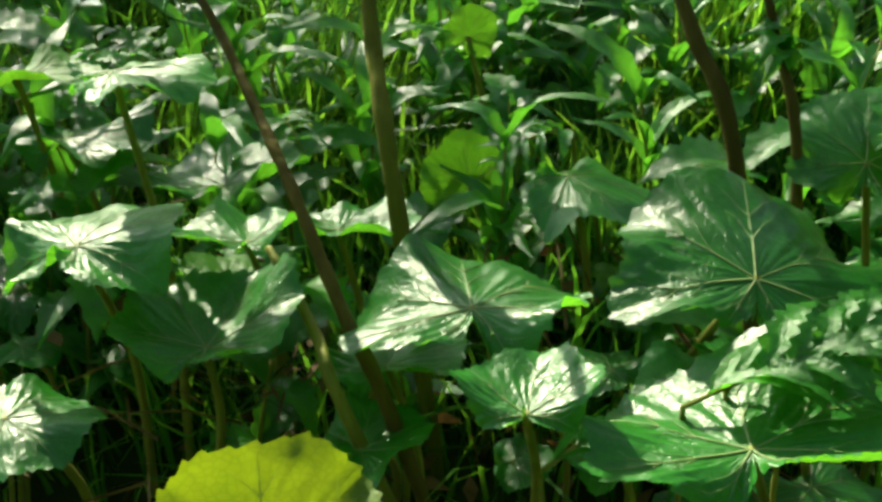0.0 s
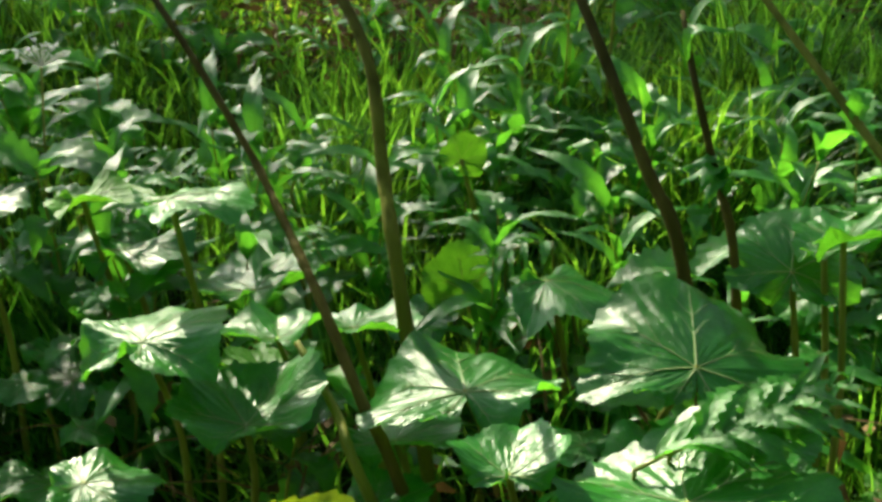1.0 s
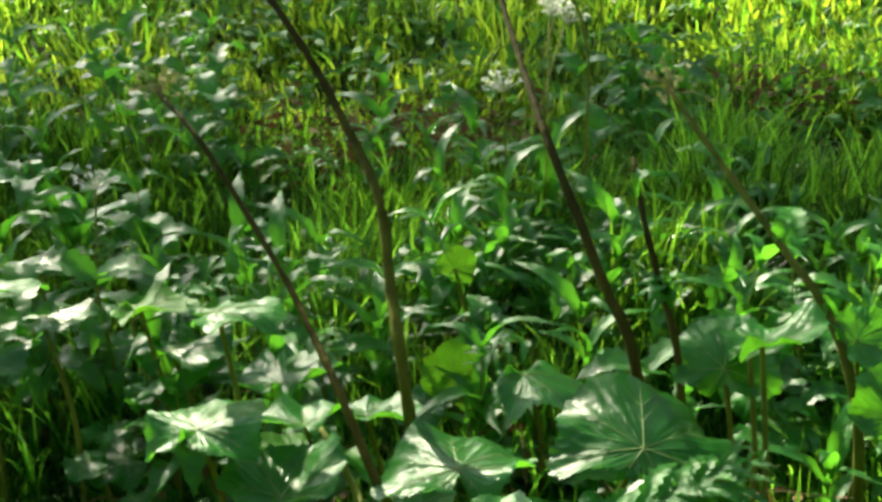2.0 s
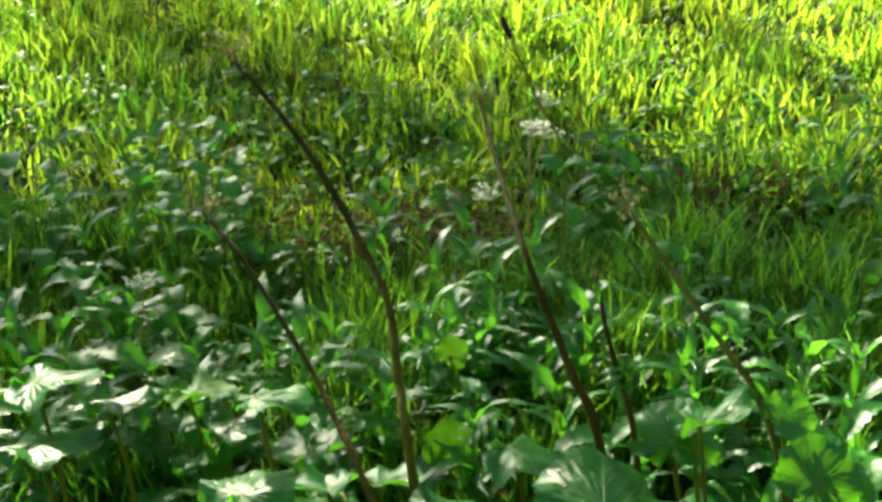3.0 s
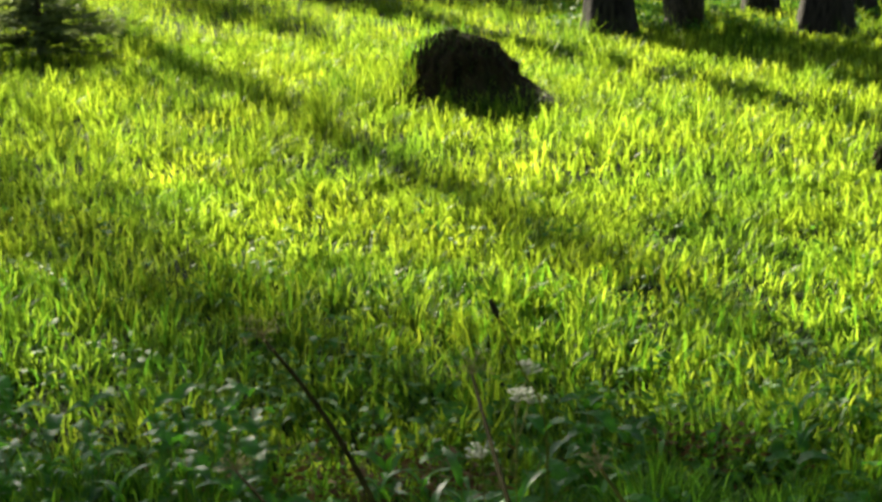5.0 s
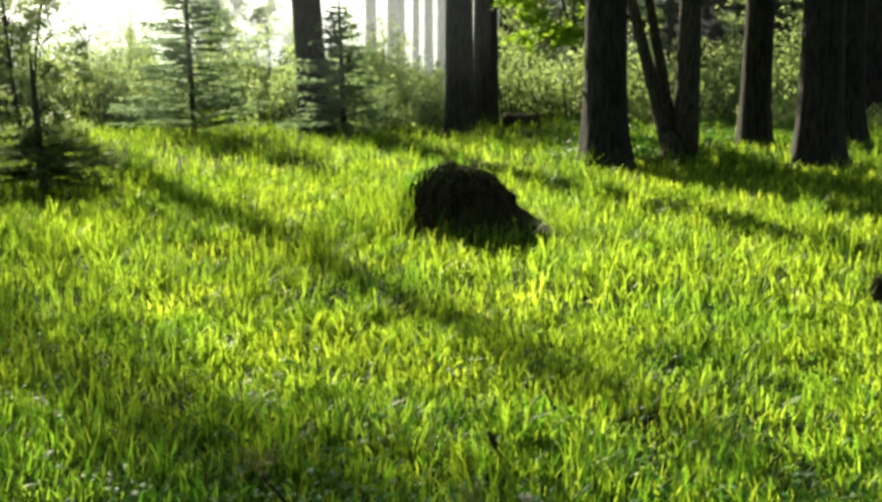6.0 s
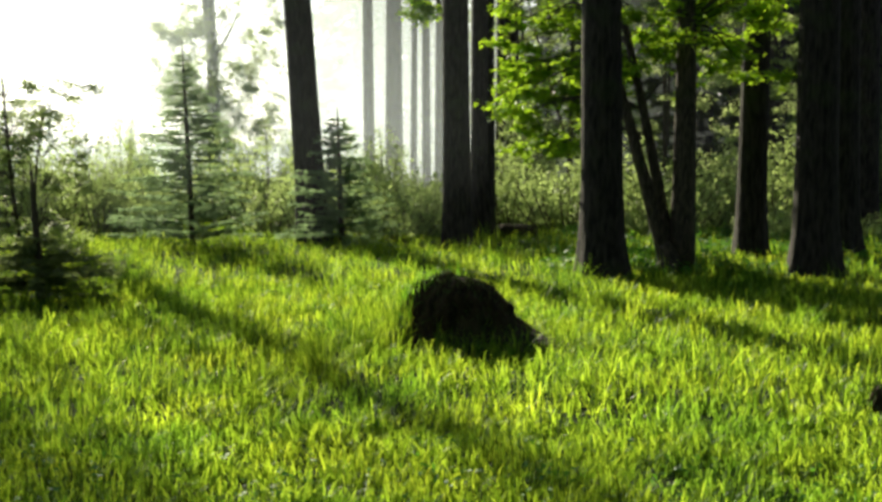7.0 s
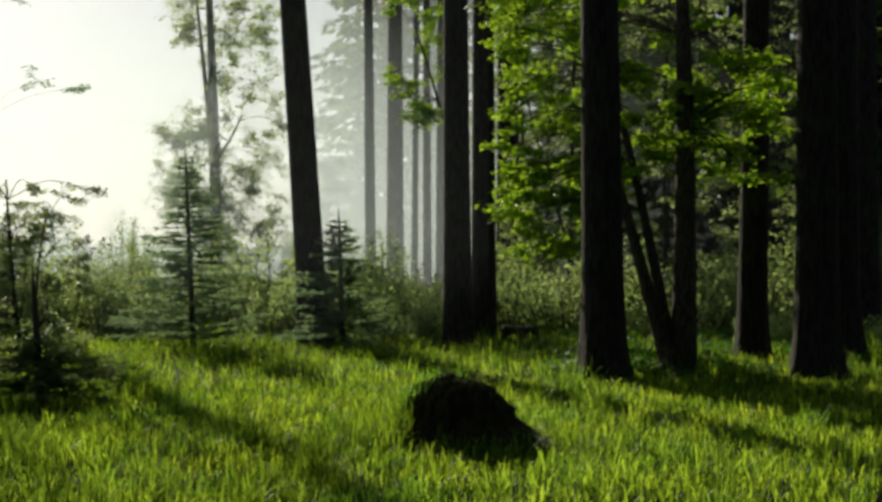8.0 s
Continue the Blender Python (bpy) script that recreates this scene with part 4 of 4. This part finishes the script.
def broadleaf(name, label, x, y, stems, sprays, leaf, seed, material, bark, twig=0.016, flat=0.3, group=""):
    """A leafy young tree: stems as (foot, top, thickness), and flat leafy sprays as (middle, reach, leaves)."""
    ob = thing(name, label, "tree", group, Matrix.Translation((x, y, ground_height(x, y))))
    r = random.Random(seed)
    for a, b, rad in stems:
        a, b = Vector(a), Vector(b)
        m = (a + b) / 2 + Vector((r.uniform(-0.08, 0.08), 0, 0))
        s = Soup()
        line = smooth_line([a, m, b], 6)
        s.tube(line, [rad * (1.1 - 0.7 * i / (len(line) - 1)) for i in range(len(line))], 10)
        part("trunk", s.mesh("trunk", bark), ob)
    s, tw = Soup(), Soup()
    for (mx, my, mz), reach, count in sprays:
        mid = Vector((mx, my, mz))
        near = min((Vector(a).lerp(Vector(b), t) for a, b, _ in stems for t in (0.3, 0.5, 0.7, 0.9)), key=lambda q: (q - mid).length + abs(q.z - mid.z))
        line = smooth_line([near, (near + mid) / 2 + Vector((0, 0, 0.15)), mid, mid + (mid - near).normalized() * reach * 0.6 - Vector((0, 0, 0.1))], 4)
        tw.tube(line, [twig * (1.1 - i / (len(line) - 1)) + 0.002 for i in range(len(line))], 5, False)
        for _ in range(max(3, count // 40)):
            d = rnd_dir(r, flat)
            e = mid + d * reach * r.uniform(0.4, 1.0)
            tw.tube([mid, (mid + e) / 2 + Vector((0, 0, 0.03)), e], [0.006, 0.004, 0.002], 3, False)
            for _ in range(40):
                u = r.uniform(0.15, 1.05)
                p = mid.lerp(e, u) + rnd_dir(r, 0.5) * reach * 0.16
                al = (rnd_dir(r, 0.35) - Vector((0, 0, 0.25))).normalized()
                l = leaf * r.uniform(0.6, 1.2)
                s.chip(p, al, al.cross((Vector((0, 0, 1)) + rnd_dir(r) * 0.6)).normalized(), l, l * 0.62)
    tagged(part("branchwork", tw.mesh("branchwork", bark), ob), kind="stuff")
    part("crown", s.mesh("crown", material, False), ob)
    return ob


def spray_set(seed, count, xs, ys, zs, reach, leaves):
    r = random.Random(seed)
    return [((r.uniform(*xs), r.uniform(*ys), r.uniform(*zs)), r.uniform(*reach), leaves) for _ in range(count)]


BX, BY = 2.74, 15.3
broadleaf("young_beech", "young beech of several leaning stems, bright spring leaves", BX, BY,
          [((-0.02, 0, -0.05), (-0.95, 0.2, 3.3), 0.085), ((0.05, 0.1, -0.05), (-0.75, 0.4, 3.8), 0.07), ((0.12, 0.05, -0.05), (0.1, 0.3, 5.6), 0.14), ((-0.1, 0, -0.05), (-0.1, -0.05, 0.35), 0.17)],
          spray_set(1, 54, (-1.8, -0.65), (0.8, 2.6), (1.3, 4.6), (0.3, 0.55), 200) + spray_set(2, 52, (-0.5, 1.3), (-0.2, 1.6), (2.2, 3.7), (0.3, 0.5), 200)
          + spray_set(6, 18, (-1.7, -0.7), (0.4, 1.8), (1.2, 2.6), (0.3, 0.5), 200) + spray_set(3, 22, (-1.8, 0.9), (0.6, 2.4), (3.9, 5.6), (0.35, 0.6), 200), 0.088, 5, M_BEECH, M_THIN_BARK, 0.008)
broadleaf("birch", "tall pale birch with thin leaves in the mist", -5.2, 33.0, [((0, 0, -0.05), (-0.25, 0, 9.0), 0.16), ((-0.1, 0, 3.4), (0.6, 0, 4.6), 0.05), ((-0.15, 0, 4.2), (-0.5, 0, 7.5), 0.07)],
          spray_set(4, 60, (-0.9, 1.4), (-0.8, 0.8), (1.6, 7.8), (0.4, 0.8), 280) + spray_set(14, 60, (-1.5, 1.6), (-0.8, 0.8), (0.8, 4.4), (0.4, 0.7), 240), 0.085, 6, M_BIRCH_LEAF, M_BIRCH, 0.004, 1.1)
broadleaf("sapling", "thin leafy sapling at the edge of the meadow", -4.55, 15.2, [((0, 0, -0.05), (-0.2, 0, 2.2), 0.025), ((0.1, 0.1, -0.05), (0.25, 0, 1.9), 0.02)],
          spray_set(5, 64, (-0.75, 0.6), (-0.4, 0.4), (0.4, 2.15), (0.25, 0.45), 90), 0.06, 7, M_BUSH, M_THIN_BARK, 0.004)
broadleaf("alder", "spindly tree at the meadow's edge, leaves against the sky", -7.3, 22.0, [((0, 0, -0.05), (0.1, 0, 7.0), 0.09)],
          [((0.9, 0, 4.1), 0.5, 40), ((1.6, 0, 4.0), 0.45, 40), ((0.3, 0.2, 5.6), 0.5, 160)], 0.07, 8, M_WEED, M_THIN_BARK, 0.002)


broadleaf("understorey_tree", "slender understorey tree with sparse pale leaves under tall spruces", 2.6, 25.5, [((0, 0, -0.05), (0.1, 0, 6.0), 0.06), ((0.05, 0, 1.2), (-0.9, 0.2, 4.6), 0.035)],
          spray_set(15, 60, (-1.6, 1.3), (-1.0, 1.0), (1.6, 6.2), (0.35, 0.7), 90), 0.075, 9, M_BUSH, M_THIN_BARK, 0.006)
broadleaf("understorey_tree", "slender understorey tree with sparse pale leaves under tall spruces", 5.4, 22.5, [((0, 0, -0.05), (-0.15, 0, 6.0), 0.06), ((-0.05, 0, 1.6), (0.7, 0.2, 4.9), 0.035)],
          spray_set(16, 46, (-1.4, 1.2), (-1.0, 1.0), (2.2, 5.6), (0.35, 0.7), 80), 0.07, 10, M_BUSH, M_THIN_BARK, 0.006)


for i, (x, y) in enumerate(((3.3, 27.5), (4.6, 26.5), (6.6, 27.0), (2.0, 28.5))):
    broadleaf("understorey_tree", "slender understorey tree with pale leaves deep in the wood", x, y, [((0, 0, -0.05), (0.15 - 0.1 * i, 0, 6.5), 0.05), ((0.02, 0, 1.4), (0.6 - 0.4 * i, 0.1, 4.8), 0.03)],
              spray_set(21 + i, 46, (-1.3, 1.3), (-0.8, 0.8), (0.8, 6.4), (0.4, 0.7), 110), 0.085, 31 + i, M_BIRCH_LEAF, M_THIN_BARK, 0.005)
broadleaf("understorey_tree", "young leafy tree half hidden behind a spruce trunk", 0.35, 24.5, [((0, 0, -0.05), (-0.1, 0, 6.6), 0.06), ((-0.02, 0, 3.4), (-0.7, 0, 5.6), 0.03)],
          spray_set(17, 26, (-1.15, -0.1), (-0.5, 0.5), (3.7, 6.3), (0.3, 0.5), 160), 0.085, 11, M_BEECH, M_THIN_BARK, 0.006)


# ---- undergrowth ----
def bush_mesh(seed, width, height, count, leaf):
    r, s, tw = random.Random(seed), Soup(), Soup()
    for i in range(26):
        a, q = r.uniform(0, 6.283), width * math.sqrt(r.random())
        h = height * r.uniform(0.5, 1.0) * (1.1 - 0.5 * q / width)
        foot, top = Vector((q * 0.35 * math.cos(a), q * 0.35 * math.sin(a), -0.03)), Vector((q * math.cos(a), q * math.sin(a), h))
        mid = foot.lerp(top, 0.5) + rnd_dir(r, 0.2) * 0.08
        tw.tube([foot, mid, top], [0.012, 0.008, 0.002], 4, False)
        for _ in range(count // 26):
            u = r.random() ** 0.7
            p = (foot.lerp(mid, u * 2) if u < 0.5 else mid.lerp(top, u * 2 - 1)) + rnd_dir(r) * width * 0.14
            al = rnd_dir(r, 0.6)
            l = leaf * r.uniform(0.5, 1.2)
            s.chip(p, al, al.cross(rnd_dir(r)).normalized(), l, l * 0.6)
    return s.mesh("foliage", M_BUSH, False), tw.mesh("stem_cluster", M_THIN_BARK)


BUSHES = [bush_mesh(i, w, h, n, 0.07) for i, (w, h, n) in enumerate(((0.8, 1.2, 1900), (0.7, 1.6, 2000), (1.0, 0.9, 2000), (0.6, 2.3, 2000)))]


def bush(x, y, which, size, label):
    ob = thing("bush", label, "bush", "undergrowth", pose(x, y, ground_height(x, y), 0, 0, x * 97 + y * 31))
    ob.scale = (size, size, size)
    for name, me in zip(("foliage", "stem_cluster"), BUSHES[which]):
        tagged(part(name, me, ob), kind="stuff")


r = random.Random(77)
for i in range(30):
    x = -10.5 + 0.36 * i + r.uniform(-0.2, 0.2)
    bush(x, r.uniform(22.5, 29) + (2 if x > -1 else 0), r.randrange(4), r.uniform(0.75, 1.15), "pale leafy bush in the haze behind the meadow")
for i in range(26):
    bush(1.0 + 0.42 * i * 0.9 + r.uniform(-0.2, 0.2), r.uniform(24, 34), r.randrange(4), r.uniform(0.8, 1.4), "green undergrowth among the trunks of the wood")
for x, y, k, sc in ((2.0, 23.0, 2, 0.8), (2.5, 24.5, 0, 0.9), (5.0, 20.5, 2, 0.6), (4.6, 22.5, 0, 0.8), (5.6, 21.0, 2, 0.7), (6.6, 19.8, 2, 0.6), (3.4, 21.5, 2, 0.6), (-5.0, 18.2, 2, 0.5)):
    bush(x, y, k, sc, "low green bush at the foot of the trunks")
for x, y, k, sc in ((1.3, 22.6, 1, 1.1), (2.2, 22.2, 0, 1.3), (3.1, 22.8, 1, 1.2), (3.9, 22.0, 0, 1.2), (5.3, 23.0, 1, 1.2), (6.2, 23.6, 0, 1.4), (-7.6, 23.5, 1, 1.2), (-6.8, 24.5, 0, 1.4), (-6.0, 22.6, 1, 1.1), (-5.2, 24.0, 3, 0.85), (-4.6, 22.8, 0, 1.2), (-3.9, 24.6, 1, 1.2), (-2.9, 23.4, 1, 1.2), (-2.3, 25.0, 3, 0.9),
                    (-1.5, 23.0, 0, 1.15), (-0.9, 24.2, 1, 1.1), (-0.3, 22.8, 0, 1.1), (0.9, 24.0, 0, 1.1), (1.9, 25.5, 1, 1.0), (3.0, 24.0, 0, 1.1)):
    bush(x, y, k, sc, "pale green bush behind the meadow")
for x, y, k, sc in ((-0.75, 20.6, 0, 0.95), (-0.35, 21.0, 2, 0.9), (-1.9, 21.4, 1, 0.95), (-4.5, 21.6, 1, 0.8), (-5.4, 22.2, 3, 0.7), (-6.2, 21.8, 1, 0.85), (-2.6, 21.8, 0, 0.9), (-0.1, 21.6, 1, 0.75)):
    bush(x, y, k, sc, "grey-green bush of thin twigs at the meadow's edge")
for i in range(34):
    bush(-30 + 2.0 * i + r.uniform(-0.5, 0.5), r.uniform(60, 75), r.randrange(4), r.uniform(1.3, 2.2), "distant thicket in the mist")


def mid_spruce_mesh(seed):
    return crown_mesh(seed, 0.5, 8.5, 2.1, 24, 6, 14)


MIDS = [mid_spruce_mesh(31), mid_spruce_mesh(32)]
for i, (x, y) in enumerate(((4.1, 43), (5.2, 40), (4.9, 35), (6.0, 38), (8.0, 36), (9.6, 38), (11.3, 35.5), (13.2, 37), (15.5, 36), (7.0, 43), (10.6, 42), (14, 43), (18, 39), (5.4, 48), (12.4, 48),
        (-4.6, 86), (-2.6, 80), (-0.9, 84), (1.0, 86), (2.7, 80), (-3.5, 76), (0.0, 75),
        # unseen spruces added behind and beside the path to cut the skylight
        (-16, -10), (-11.5, -13), (-7, -11), (-3, -14), (1.5, -12), (6, -13.5), (10.5, -11), (15, -9), (18, -2), (-19, -3), (20, 6), (16, 14), (12.5, 2), (12, 7.5), (13.5, 11.5), (15, -1.5), (11, -6), (5, -10), (0.5, -10.5), (-5, -10), (-10, -9), (-9, -19), (-1, -19), (4, -18), (9, -18))):
    ob = thing("forest_spruce", "dense dark spruce deep in the wood, those out of view added to block skylight", "tree", "dark spruces behind", pose(x, y, ground_height(x, y), 0, 0, i * 67))
    s = Soup()
    s.tube([(0, 0, -0.05), (0, 0, 4), (0, 0, 9)], [0.12, 0.08, 0.01], 8)
    part("trunk", s.mesh("trunk", M_SPRUCE_BARK), ob)
    part("crown", MIDS[i % 2], ob)
    if y < 10 or y > 34:
        ob.scale = (2.0, 2.0, 2.0) if y < 10 else (1.6, 1.6, 1.7) if y < 55 else (2.0, 2.0, 2.6)


# ---- mist between the trees: haze put into upright translucent sheets ----
def mist_sheet(y, width, height, thick, seed, foot=0.8, right=0.13):
    n = Nodes("mist")
    geo = n.add("ShaderNodeTexCoord")
    sep = n.add("ShaderNodeSeparateXYZ")
    n.link(geo.outputs["Generated"], sep.inputs[0])
    # the haze is painted as opacity: fading upwards, thickest on the left
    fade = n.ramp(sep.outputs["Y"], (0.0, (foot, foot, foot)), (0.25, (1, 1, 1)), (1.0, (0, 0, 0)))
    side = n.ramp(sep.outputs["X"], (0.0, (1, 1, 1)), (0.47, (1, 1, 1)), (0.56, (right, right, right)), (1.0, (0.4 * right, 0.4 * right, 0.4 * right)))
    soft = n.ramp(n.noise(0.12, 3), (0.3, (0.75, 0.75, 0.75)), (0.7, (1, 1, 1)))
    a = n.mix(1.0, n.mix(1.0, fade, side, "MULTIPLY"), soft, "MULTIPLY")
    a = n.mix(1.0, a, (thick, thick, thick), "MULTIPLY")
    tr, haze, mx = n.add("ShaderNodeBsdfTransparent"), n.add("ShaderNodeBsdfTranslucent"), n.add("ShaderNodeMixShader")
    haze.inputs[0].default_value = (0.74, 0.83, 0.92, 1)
    n.link(a, mx.inputs[0])
    n.link(tr.outputs[0], mx.inputs[1])
    n.link(haze.outputs[0], mx.inputs[2])
    n.link(mx.outputs[0], n.out.inputs["Surface"])
    w, verts, faces = 24, [], []
    for i in range(w + 1):
        u = i / w - 0.5
        for z in (-0.2, height):
            verts.append((u * width, z, 1.2 * math.sin(u * 9 + seed)))
    for i in range(w):
        faces.append((2 * i, 2 * i + 2, 2 * i + 3, 2 * i + 1))
    ob = new("mist", mesh_of("mist", verts, faces, n.m))
    ob.matrix_basis = pose(0, y, 0, 90, 0, 0)
    tagged(ob, "upright translucent sheet standing in for pale morning haze among the trees", "mist", kind="structure")


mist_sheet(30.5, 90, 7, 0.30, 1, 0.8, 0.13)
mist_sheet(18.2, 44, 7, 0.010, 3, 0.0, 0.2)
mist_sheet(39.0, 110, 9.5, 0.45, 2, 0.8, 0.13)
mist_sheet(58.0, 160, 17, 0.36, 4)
